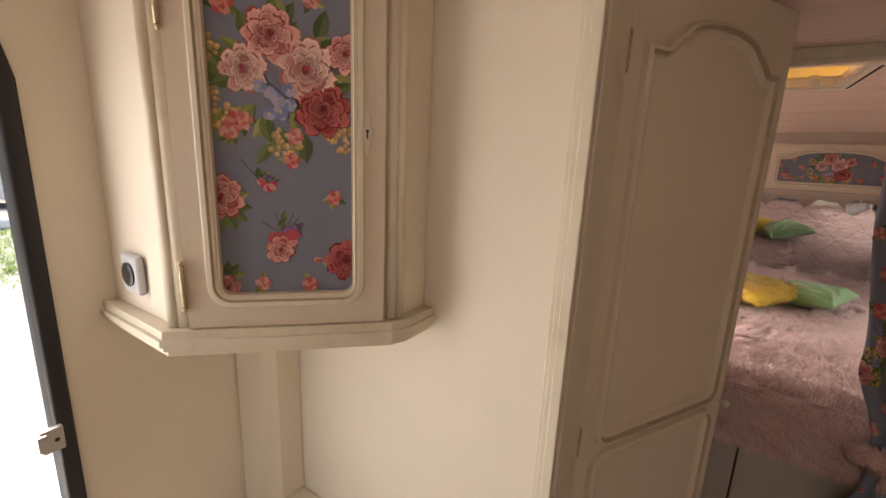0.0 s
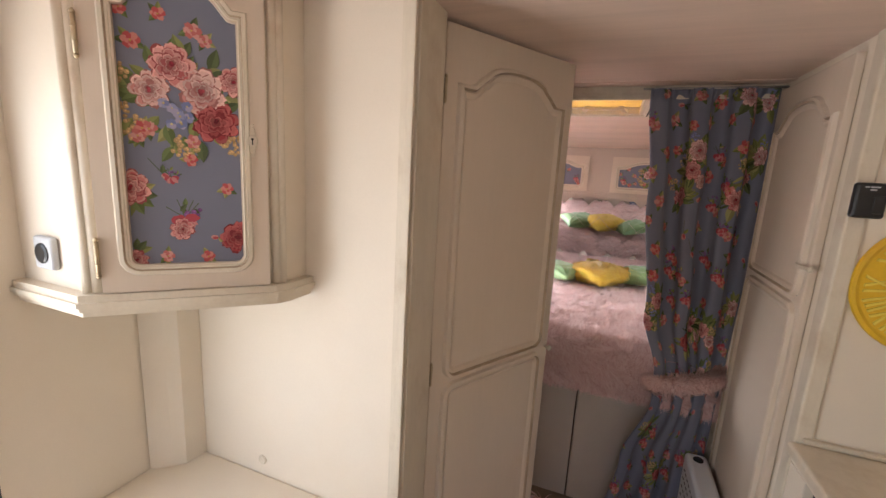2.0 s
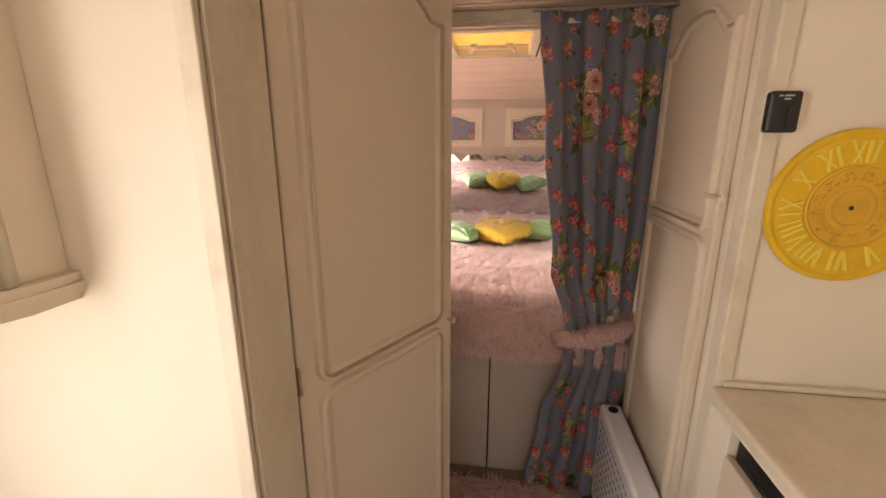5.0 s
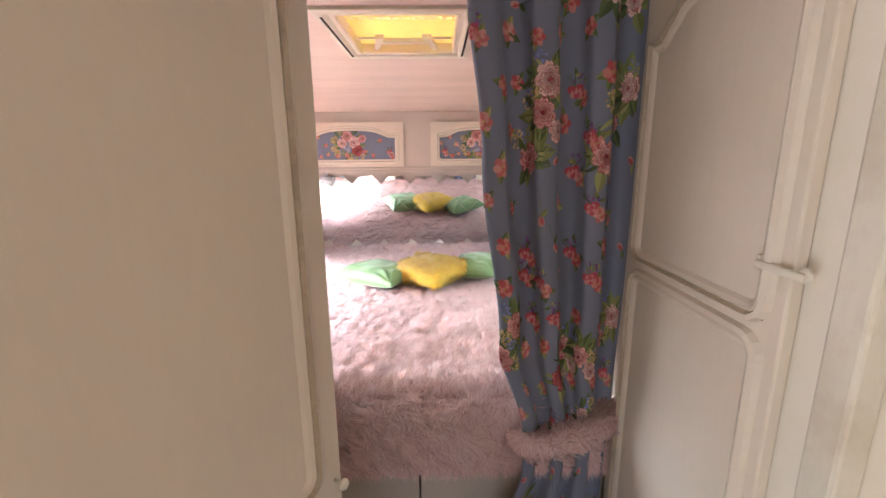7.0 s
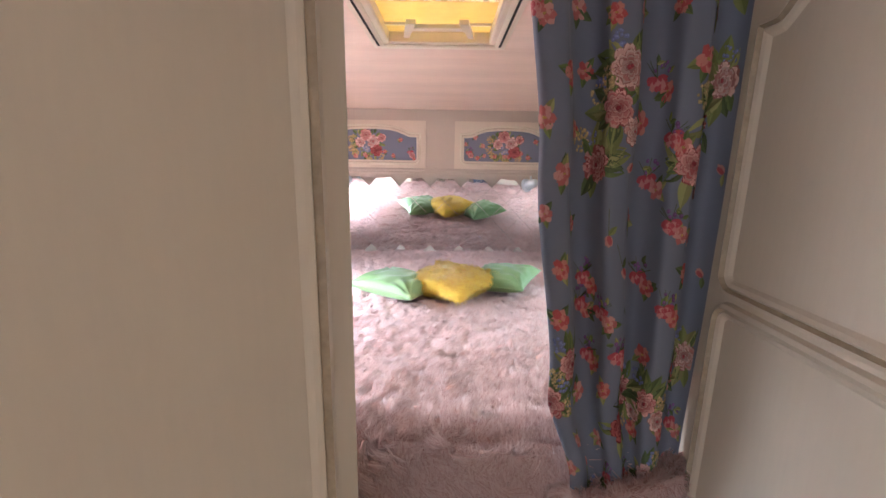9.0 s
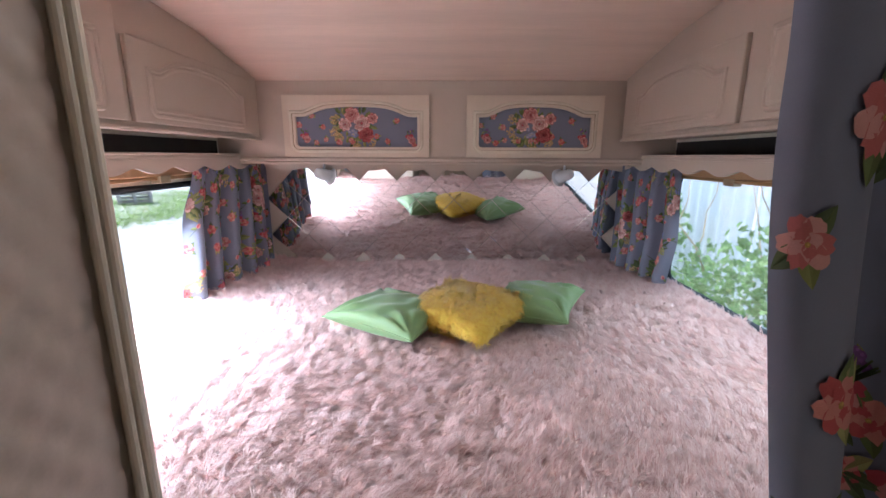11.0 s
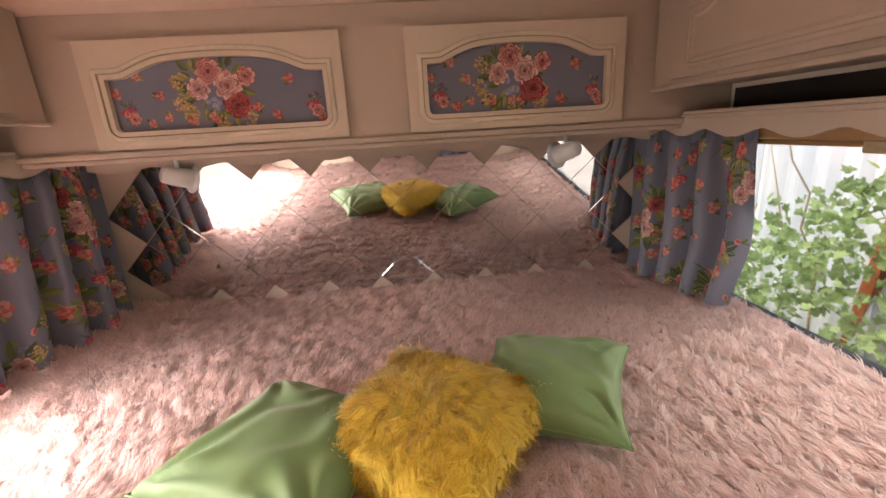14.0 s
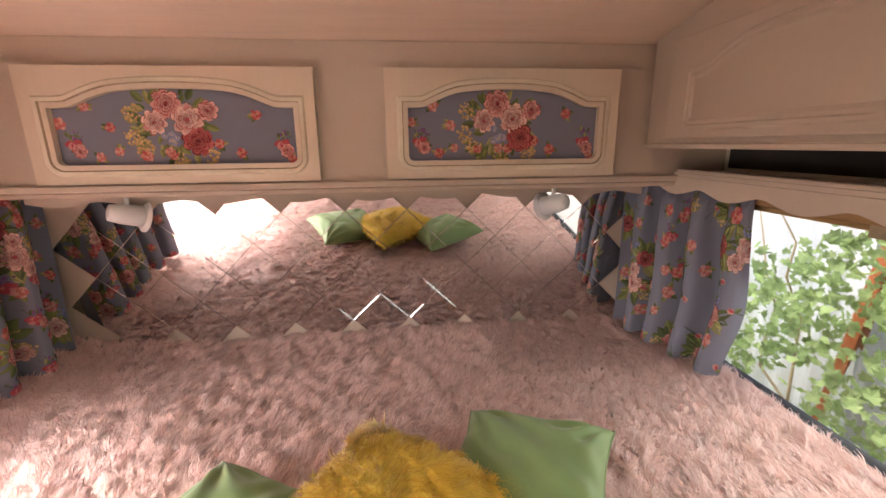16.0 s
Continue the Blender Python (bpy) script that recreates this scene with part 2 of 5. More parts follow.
def structure(name, bm, material, label, category="", smooth=None):
    return tagged(add(name, bm, material, None, "", smooth), label, category or name.split("_")[0], kind="structure")


def box(x0, x1, y0, y1, z0, z1, bevel=0.0, seg=2, bm=None):
    own = bm is None
    bm = bmesh.new() if own else bm
    r = bmesh.ops.create_cube(bm, size=1.0)
    for v in r["verts"]:
        v.co = Vector(((x0 + x1) / 2 + v.co.x * (x1 - x0), (y0 + y1) / 2 + v.co.y * (y1 - y0), (z0 + z1) / 2 + v.co.z * (z1 - z0)))
    if bevel:
        es = list({e for v in r["verts"] for e in v.link_edges})
        bmesh.ops.bevel(bm, geom=es, offset=bevel, segments=seg, profile=0.5, affect="EDGES")
    return bm


def prism(poly, lo, hi, axis="z", bevel=0.0, bm=None):
    """A polygon in the plane across axis, pulled from lo to hi. Its corners are (x, y), (x, z) or (y, z)."""
    bm = bmesh.new() if bm is None else bm

    def at(p, h):
        return {"z": (p[0], p[1], h), "y": (p[0], h, p[1]), "x": (h, p[0], p[1])}[axis]

    a = [bm.verts.new(at(p, lo)) for p in poly]
    b = [bm.verts.new(at(p, hi)) for p in poly]
    fs = [bm.faces.new(a), bm.faces.new(b[::-1])]
    for i in range(len(poly)):
        j = (i + 1) % len(poly)
        fs.append(bm.faces.new((a[i], b[i], b[j], a[j])))
    if bevel:
        es = list({e for f in fs[2:] for e in f.edges})
        bmesh.ops.bevel(bm, geom=es, offset=bevel, segments=2, profile=0.5, affect="EDGES")
    return bm


def cyl(p, q, r0, r1=None, n=12, bm=None, caps=True):
    bm = bmesh.new() if bm is None else bm
    p, q = Vector(p), Vector(q)
    r1 = r0 if r1 is None else r1
    turn = (q - p).to_track_quat("Z", "Y").to_matrix()
    a, b = [], []
    for i in range(n):
        d = turn @ Vector((math.cos(math.tau * i / n), math.sin(math.tau * i / n), 0))
        a.append(bm.verts.new(p + d * r0))
        b.append(bm.verts.new(q + d * r1))
    for i in range(n):
        j = (i + 1) % n
        bm.faces.new((a[i], a[j], b[j], b[i]))
    if caps:
        bm.faces.new(a[::-1])
        bm.faces.new(b)
    return bm


def turned(profile, m=None, n=24, bm=None):
    """A turned piece about local z: profile of (radius, height), closed at both ends."""
    bm = bmesh.new() if bm is None else bm
    m = Matrix() if m is None else m
    rings = [[bm.verts.new(m @ Vector((r * math.cos(math.tau * i / n), r * math.sin(math.tau * i / n), z))) for i in range(n)] for r, z in profile]
    for a, b in zip(rings, rings[1:]):
        for i in range(n):
            j = (i + 1) % n
            bm.faces.new((a[i], a[j], b[j], b[i]))
    bm.faces.new(rings[0][::-1])
    bm.faces.new(rings[-1])
    return bm


def tube(points, r, n=8, bm=None):
    """A bent rod along points."""
    bm = bmesh.new() if bm is None else bm
    pts = [Vector(p) for p in points]
    rings = []
    for k, p in enumerate(pts):
        d = (pts[min(k + 1, len(pts) - 1)] - pts[max(k - 1, 0)]).normalized()
        turn = d.to_track_quat("Z", "Y").to_matrix()
        rr = r[k] if isinstance(r, (list, tuple)) else r
        rings.append([bm.verts.new(p + turn @ Vector((rr * math.cos(math.tau * i / n), rr * math.sin(math.tau * i / n), 0))) for i in range(n)])
    for a, b in zip(rings, rings[1:]):
        for i in range(n):
            j = (i + 1) % n
            bm.faces.new((a[i], a[j], b[j], b[i]))
    bm.faces.new(rings[0][::-1])
    bm.faces.new(rings[-1])
    return bm


def outline(w, h, arch=0.0, r=0.02, x0=0.0, z0=0.0, shoulder=0.22):
    """A panel's outline, anticlockwise from the bottom left: rounded foot and, with arch, a curved head with shoulders."""
    p = []
    for cx, cz, a0 in ((x0 + r, z0 + r, 180), (x0 + w - r, z0 + r, 270)):
        p += [(cx + r * math.cos(radians(a0 + 90 * k / 4)), cz + r * math.sin(radians(a0 + 90 * k / 4))) for k in range(5)]
    if not arch:
        for cx, cz, a0 in ((x0 + w - r, z0 + h - r, 0), (x0 + r, z0 + h - r, 90)):
            p += [(cx + r * math.cos(radians(a0 + 90 * k / 4)), cz + r * math.sin(radians(a0 + 90 * k / 4))) for k in range(5)]
        return p
    for k in range(25):
        s = 1 - 2 * k / 24
        a = abs(s)
        e = 1 - shoulder * 2
        if a > 1 - shoulder * 0.6:
            f = 0.0
        elif a > e:
            q = (1 - shoulder * 0.6 - a) / (1 - shoulder * 0.6 - e)
            f = 0.55 * q * q * (3 - 2 * q)
        else:
            f = 0.55 + 0.45 * math.sqrt(max(0.0, 1 - (a / e) ** 2)) if e > 0 else 0.55
        p.append((x0 + w / 2 + s * w / 2, z0 + h - arch + arch * f))
    return p


def offset_loop(p, d):
    """The closed outline p moved outward by d."""
    n, out = len(p), []
    for i in range(n):
        a, b, c = Vector(p[i - 1]), Vector(p[i]), Vector(p[(i + 1) % n])
        u, v = b - a, c - b
        u = u.normalized() if u.length > 1e-9 else v.normalized()
        v = v.normalized() if v.length > 1e-9 else u
        k = Vector((u.y + v.y, -u.x - v.x))
        k = k.normalized() if k.length > 1e-6 else Vector((u.y, -u.x))
        s = d / max(0.5, k.dot(Vector((u.y, -u.x))))
        out.append((b.x + k.x * s, b.y + k.y * s))
    return out


def moulding(p, steps, bm=None, glaze=()):
    """A moulding round the outline p in the x-z plane: steps of (offset outward, height towards -y)."""
    bm = bmesh.new() if bm is None else bm
    loops = [[bm.verts.new((x, -hh, z)) for x, z in offset_loop(p, d)] for d, hh in steps]
    for k, (a, b) in enumerate(zip(loops, loops[1:])):
        for i in range(len(p)):
            j = (i + 1) % len(p)
            bm.faces.new((a[i], a[j], b[j], b[i])).material_index = 1 if k in glaze else 0
    return bm


def holed_board(outer, inner, y0, y1):
    """A board across y with a hole: two outlines in x-z."""
    bm = bmesh.new()
    es = []
    for loop in (outer, inner):
        vs = [bm.verts.new((x, y0, z)) for x, z in loop]
        es += [bm.edges.new((vs[i], vs[(i + 1) % len(vs)])) for i in range(len(vs))]
    r = bmesh.ops.triangle_fill(bm, edges=es, use_beauty=True)
    fs = [g for g in r["geom"] if isinstance(g, bmesh.types.BMFace)]
    ex = bmesh.ops.extrude_face_region(bm, geom=fs)
    for v in [g for g in ex["geom"] if isinstance(g, bmesh.types.BMVert)]:
        v.co.y = y1
    return bm


def rect(x0, x1, z0, z1):
    return [(x0, z0), (x1, z0), (x1, z1), (x0, z1)]


RAISED = [(0.030, 0.0), (0.026, 0.011), (0.018, 0.014), (0.013, 0.005), (0.008, 0.009), (0.001, 0.006), (-0.006, 0.0005)]

# ---------------------------------------------------------------- printed flowers


class Print:
    """Flat dyes laid on cloth: polygons in the cloth's own plane, each with a colour and a layer."""

    def __init__(self, seed):
        self.polys, self.rng = [], random.Random(seed)

    def blob(self, c, pts, colour, layer):
        self.polys.append((c, pts, colour, layer))

    def petal(self, x, y, ang, length, width, colour, layer, frill=0.12):
        r, pts = self.rng, []
        ca, sa = math.cos(ang), math.sin(ang)
        for k in range(9):
            q = k / 8 * math.pi
            px = length * (0.5 - 0.5 * math.cos(q)) * (1 + frill * r.uniform(-1, 1) * (0.3 < k / 8))
            py = width * math.sin(q) ** 0.8
            pts.append((px, py))
        pts += [(px, -py * r.uniform(0.8, 1.1)) for px, py in pts[-2:0:-1]]
        cx = length * 0.5
        self.blob((x + ca * cx, y + sa * cx), [(x + ca * px - sa * py, y + sa * px + ca * py) for px, py in pts], colour, layer)

    def leaf(self, x, y, ang, length, tone=None):
        r = self.rng
        g = tone or r.choice([(0.11, 0.145, 0.05), (0.18, 0.20, 0.065), (0.27, 0.26, 0.10), (0.075, 0.10, 0.04)])
        ca, sa = math.cos(ang), math.sin(ang)
        for side, k in ((1, 1.0), (-1, 1.45)):
            pts = [(0, 0)] + [(length * q, side * length * 0.24 * math.sin(math.pi * q ** 0.85)) for q in (0.15, 0.3, 0.45, 0.6, 0.75, 0.9)] + [(length, 0)]
            c = (length * 0.45, side * length * 0.08)
            self.blob((x + ca * c[0] - sa * c[1], y + sa * c[0] + ca * c[1]), [(x + ca * a - sa * b, y + sa * a + ca * b) for a, b in pts], scaled(g, k), 1)

    def stem(self, x, y, ang, length, w=0.0016):
        ca, sa = math.cos(ang), math.sin(ang)
        pts = [(0, -w / 2), (length, -w / 2), (length, w / 2), (0, w / 2)]
        self.blob((x + ca * length / 2, y + sa * length / 2), [(x + ca * a - sa * b, y + sa * a + ca * b) for a, b in pts], (0.10, 0.12, 0.05), 0)

    def dots(self, x, y, n, spread, size, colour, layer=2):
        for _ in range(n):
            a, d = self.rng.uniform(0, math.tau), spread * math.sqrt(self.rng.random())
            px, py, s = x + d * math.cos(a), y + d * math.sin(a), size * self.rng.uniform(0.7, 1.15)
            c = scaled(colour, self.rng.uniform(0.7, 1.25))
            self.blob((px, py), [(px + s * math.cos(math.tau * k / 7), py + s * math.sin(math.tau * k / 7)) for k in range(7)], c, layer)
            self.blob((px + s * 0.2, py + s * 0.2), [(px + s * 0.2 + s * 0.4 * math.cos(math.tau * k / 5), py + s * 0.2 + s * 0.4 * math.sin(math.tau * k / 5)) for k in range(5)], scaled(c, 1.5), layer + 1)

    def rose(self, x, y, r, tone="coral", layer=3):
        rng = self.rng
        pale, mid, deep = {"coral": ((0.74, 0.38, 0.34), (0.54, 0.13, 0.13), (0.22, 0.015, 0.03)), "blush": ((0.80, 0.54, 0.48), (0.62, 0.25, 0.23), (0.32, 0.045, 0.06)), "crimson": ((0.50, 0.13, 0.12), (0.34, 0.035, 0.045), (0.12, 0.008, 0.015))}[tone]
        a0 = rng.uniform(0, math.tau)
        ring = 0
        for count, d, ln, wd in ((8, 0.34, 0.66, 0.30), (7, 0.20, 0.56, 0.26), (6, 0.08, 0.46, 0.20), (4, -0.04, 0.36, 0.15)):
            for k in range(count):
                a = a0 + ring * 0.5 + math.tau * k / count + rng.uniform(-0.15, 0.15)
                t = rng.random()
                edge = tuple(p * (0.75 + 0.45 * t) * (1.0 - 0.09 * ring) for p in pale)
                body = tuple((m * (1 - t) + p * t) * (1.0 - 0.17 * ring) for m, p in zip(mid, pale))
                px, py = x + r * d * math.cos(a), y + r * d * math.sin(a)
                self.petal(px, py, a, r * ln * 1.05, r * wd * 1.12, tuple(m * 0.6 for m in mid), layer + ring * 3 - 0.6)
                self.petal(px, py, a, r * ln, r * wd, edge, layer + ring * 3)
                self.petal(px - 0.02 * r * math.cos(a), py - 0.02 * r * math.sin(a), a + rng.uniform(-0.12, 0.12), r * ln * 0.86, r * wd * 0.84, body, layer + ring * 3 + 1)
                self.petal(px - 0.04 * r * math.cos(a), py - 0.04 * r * math.sin(a), a + rng.uniform(-0.2, 0.2), r * ln * 0.5, r * wd * 0.5, tuple(m * 0.35 + q * 0.65 for m, q in zip(mid, deep)), layer + ring * 3 + 2)
            ring += 1
        self.dots(x, y, 3, r * 0.1, r * 0.1, deep, layer + 13)

    def small(self, x, y, r, tone=None):
        rng = self.rng
        for k in range(3):
            self.leaf(x, y, rng.uniform(0, math.tau), r * 1.7)
        pale, mid = rng.choice([((0.62, 0.24, 0.20), (0.50, 0.09, 0.09)), ((0.64, 0.32, 0.28), (0.52, 0.15, 0.14))])
        for k in range(6):
            a = math.tau * k / 6 + rng.uniform(-0.2, 0.2)
            self.petal(x, y, a, r, r * 0.42, pale if k % 2 else mid, 3)
        for k in range(4):
            self.petal(x, y, math.tau * k / 4 + 0.4, r * 0.55, r * 0.25, mid if k % 2 else pale, 5)
        self.dots(x, y, 2, r * 0.1, r * 0.12, (0.45, 0.28, 0.08), 6)

    def bud(self, x, y, ang, r):
        self.stem(x, y, ang + math.pi, r * 3)
        self.leaf(x, y, ang + 2.4, r * 1.5)
        self.petal(x, y, ang, r * 1.3, r * 0.5, (0.62, 0.30, 0.26), 3)
        self.petal(x, y, ang + 0.2, r * 1.1, r * 0.28, (0.48, 0.09, 0.10), 4)

    def violet(self, x, y, r):
        for k in range(4):
            self.stem(x, y, self.rng.uniform(0.3, 2.6), r * 1.6)
            self.leaf(x + r * self.rng.uniform(-0.6, 1.1), y + r * self.rng.uniform(0.3, 1.2), self.rng.uniform(0, math.tau), r * 0.8)
        self.dots(x + r * 0.4, y + r * 0.7, 7, r * 0.8, r * 0.2, (0.20, 0.09, 0.24))
        for k in range(5):
            a = math.tau * (0.55 + k / 9)
            self.petal(x, y, a, r * 1.05, r * 0.36, (0.60, 0.25, 0.24) if k % 2 else (0.46, 0.07, 0.09), 4)

    def bouquet(self, x, y, s):
        """A large bunch: roses, leaves, berries and forget-me-nots, s across its half width."""
        r = self.rng
        for _ in range(60):
            a = r.uniform(0, math.tau)
            d = s * r.uniform(0.35, 0.95)
            self.leaf(x + d * math.cos(a) * 0.9, y + d * math.sin(a) * 0.9, a + r.uniform(-0.7, 0.7), s * r.uniform(0.24, 0.44))
        for bx, by in ((-0.95, -0.25), (-0.9, 0.35), (-0.7, -0.55), (0.1, -0.85), (0.85, -0.72)):
            self.dots(x + bx * s, y + by * s, 34, s * 0.22, s * 0.040, (0.50, 0.33, 0.15))
        for px, py, k, tone in ((-0.05, 0.55, 0.36, "coral"), (-0.40, 0.1, 0.31, "blush"), (0.40, 0.16, 0.40, "blush"), (0.60, -0.36, 0.38, "crimson"), (0.92, 0.38, 0.26, "coral")):
            self.rose(x + px * s, y + py * s, s * k, tone, 8)
        for _ in range(9):
            bx, by = r.gauss(-0.02, 0.14), r.gauss(-0.32, 0.11)
            for k in range(5):
                self.petal(x + bx * s, y + by * s, math.tau * k / 5, s * 0.09, s * 0.05, r.choice([(0.20, 0.23, 0.42), (0.30, 0.32, 0.50), (0.40, 0.36, 0.50)]), 24)
            self.dots(x + bx * s, y + by * s, 1, 0, s * 0.02, (0.55, 0.45, 0.2), 26)
        for k in range(4):
            self.small(x + s * r.uniform(-0.8, 0.3), y - s * r.uniform(0.55, 0.75), s * 0.13)

    def mesh(self, name, place, step=0.00022, base=0.0012, inside=None):
        """place(u, v, lift) -> point. Polygons as fans round their centres."""
        verts, faces, cols = [], [], []
        for num, (c, pts, colour, layer) in enumerate(self.polys):
            if inside:
                if not inside(*c):
                    continue
                pts = [inside.clamp(p) for p in pts]
            lift = base + step * (layer + 0.11 * (num % 9))
            k = len(verts)
            verts.append(place(c[0], c[1], lift))
            verts += [place(p[0], p[1], lift) for p in pts]
            n = len(pts)
            for i in range(n):
                faces.append((k, k + 1 + i, k + 1 + (i + 1) % n))
                cols += [(*colour, 1.0)] * 3
        me = bpy.data.meshes.new(name)
        me.from_pydata([tuple(v) for v in verts], [], faces)
        at = me.color_attributes.new("dye", "FLOAT_COLOR", "CORNER")
        at.data.foreach_set("color", np.array(cols, np.float32).ravel())
        return me


class Within:
    """Keeps a print inside an outline given as rows of (low, high) limits of u for v, or a plain rectangle with an arched head."""

    def __init__(self, x0, x1, z0, top):
        self.x0, self.x1, self.z0, self.top = x0, x1, z0, top

    def __call__(self, x, z):
        return self.x0 < x < self.x1 and self.z0 < z < self.top(x)

    def clamp(self, p):
        x = min(max(p[0], self.x0), self.x1)
        return x, min(max(p[1], self.z0), self.top(x))


def scatter(pr, x0, x1, z0, z1, pitch, s=1.0, big=0.4):
    """Loose flowers strewn over a rectangle, in a staggered drop."""
    r, row, z = pr.rng, 0, z0
    while z < z1:
        x = x0 + (row % 2) * pitch * 0.5
        while x < x1:
            px, pz = x + r.uniform(-0.22, 0.22) * pitch, z + r.uniform(-0.22, 0.22) * pitch
            q = r.random()
            if q < big * 0.5:
                for k in range(12):
                    la = r.uniform(0, math.tau)
                    pr.leaf(px + 0.012 * s * math.cos(la), pz + 0.012 * s * math.sin(la), la + r.uniform(-0.4, 0.4), r.uniform(0.034, 0.056) * s)
                pr.dots(px + r.choice([-1, 1]) * 0.036 * s, pz + r.uniform(-0.03, 0.036) * s, 34, 0.017 * s, 0.0030 * s, (0.50, 0.36, 0.17))
                pr.dots(px + r.uniform(-0.03, 0.03) * s, pz + 0.036 * s, 14, 0.013 * s, 0.0034 * s, (0.20, 0.22, 0.42))
                pr.rose(px, pz, r.uniform(0.022, 0.030) * s, r.choice(["coral", "blush", "blush", "crimson"]), 4)
                if r.random() < 0.5:
                    pr.rose(px + 0.03 * s, pz - 0.03 * s, 0.020 * s, "blush", 6)
            elif q < big:
                pr.violet(px, pz, 0.018 * s)
                pr.small(px + 0.02 * s, pz - 0.018 * s, 0.015 * s)
            elif q < 0.85:
                pr.small(px, pz, r.uniform(0.013, 0.02) * s)
            else:
                pr.bud(px, pz, r.uniform(0, math.tau), 0.013 * s)
            x += pitch
        z += pitch * 0.85
        row += 1


# ---------------------------------------------------------------- fur
RNG = np.random.default_rng(7)


def fur_mesh(name, roots, normals, lay, length, width, clump=0.03, spread=0.5, seed=1, rise=0.55):
    """Long pile: bent blades of a quad and a tip, gathered in tufts. lay: the way each blade leans."""
    rng = np.random.default_rng(seed)
    n = len(roots)
    L = length * rng.uniform(0.75, 1.15, n)[:, None]
    rnd = rng.normal(0, 1, (n, 3))
    # blades of one tuft lean alike
    cell = np.floor((roots + rng.normal(0, clump * 0.22, (n, 3))) / clump).astype(np.int64)
    key = (cell[:, 0] * 73856093) ^ (cell[:, 1] * 19349663) ^ (cell[:, 2] * 83492791)
    _, inv = np.unique(key, return_inverse=True)
    inv = inv.ravel()
    tuft = rng.normal(0, 1, (inv.max() + 1, 3))[inv]
    L = L * np.clip(1.0 + 0.18 * tuft[:, 2:3], 0.6, 1.4)
    d = lay + spread * tuft + 0.16 * rnd
    d -= normals * (d * normals).sum(1, keepdims=True)
    d /= np.maximum(np.linalg.norm(d, axis=1, keepdims=True), 0.6)
    stand = np.clip(rise + 0.22 * (tuft[:, :1] * 0.6 + rnd[:, 1:2] * 0.6), 0.2, 1.0)
    side = np.cross(d, normals)
    side /= np.maximum(np.linalg.norm(side, axis=1, keepdims=True), 1e-6)
    w = width * rng.uniform(0.7, 1.3, n)[:, None]
    p0 = roots
    p1 = roots + normals * L * 0.55 * stand + d * L * 0.42
    p2 = roots + normals * L * (0.66 * stand - 0.05) + d * L * 1.02
    v = np.stack([p0 - side * w * 0.5, p0 + side * w * 0.5, p1 - side * w * 0.5, p1 + side * w * 0.5, p2], 1).reshape(-1, 3)
    base = (np.arange(n) * 5)[:, None]
    quads = (base + [0, 1, 3, 2]).reshape(-1, 4)
    tris = base + [2, 3, 4]
    me = bpy.data.meshes.new(name)
    me.vertices.add(len(v))
    me.vertices.foreach_set("co", v.astype(np.float32).ravel())
    loops = np.concatenate([quads.ravel(), tris.ravel()]).astype(np.int32)
    me.loops.add(len(loops))
    me.loops.foreach_set("vertex_index", loops)
    nq, nt = len(quads), len(tris)
    me.polygons.add(nq + nt)
    me.polygons.foreach_set("loop_start", np.concatenate([np.arange(nq) * 4, nq * 4 + np.arange(nt) * 3]).astype(np.int32))
    me.polygons.foreach_set("loop_total", np.concatenate([np.full(nq, 4), np.full(nt, 3)]).astype(np.int32))
    me.polygons.foreach_set("use_smooth", np.ones(nq + nt, bool))
    me.update(calc_edges=True)
    # soft shading: each blade takes most of its normal from the cloth under it
    soft = normals * 0.85 - d * 0.15 + rnd * 0.18 + tuft * 0.22
    vn = np.repeat(soft, 5, 0)
    for k, s in enumerate((-0.3, 0.3, -0.3, 0.3)):
        vn[k::5] += side * s
    vn /= np.linalg.norm(vn, axis=1, keepdims=True)
    me.normals_split_custom_set_from_vertices(vn.astype(np.float32))
    return me

# ---------------------------------------------------------------- the caravan's shell
XL, XR, YF, YB, FZ, CZ = -0.83, 1.38, 4.20, -1.60, -0.07, 1.93


def turned_verts(bm, fn):
    for v in bm.verts:
        v.co = Vector(fn(v.co))
    return bm


structure("floor", box(XL - 0.03, XR + 0.03, YB - 0.03, YF + 0.03, FZ - 0.05, FZ), FLOORM, "brown wood-look vinyl floor of the caravan")

# left wall: entry door and bedroom window
DOOR_OUT = outline(0.675, 1.845, r=0.13, x0=-0.08, z0=FZ + 0.01)
WIN_L = outline(1.40, 0.53, r=0.05, x0=2.42, z0=0.80)
WIN_R = outline(1.44, 0.53, r=0.05, x0=2.42, z0=0.85)
structure("wall_left_entry", turned_verts(holed_board(rect(YB, 1.10, FZ, 1.97), DOOR_OUT, 0.0, 0.04), lambda c: (XL - c.y, c.x, c.z)), CREAM, "cream painted caravan wall beside the entry door", "wall")
structure("wall_left_bedroom", turned_verts(holed_board(rect(1.102, YF + 0.03, FZ, 1.97), WIN_L, 0.0, 0.04), lambda c: (XL - c.y, c.x, c.z)), CREAM, "cream caravan side wall with a bedroom window", "wall")
structure("wall_right_bedroom", turned_verts(holed_board(rect(1.102, YF + 0.03, FZ, 1.97), WIN_R, 0.0, 0.04), lambda c: (XR + c.y, c.x, c.z)), CREAM, "cream caravan side wall with a bedroom window", "wall")
structure("wall_right_kitchen", box(XR, XR + 0.04, YB, 1.10, FZ, 1.97), CREAM, "cream caravan side wall over the counter", "wall")
structure("wall_rear", holed_board(rect(XL, XR, FZ, 1.97), rect(-0.48, 1.08, 0.92, 1.58), YB - 0.04, YB), CREAM, "cream end wall of the caravan's lounge", "wall")
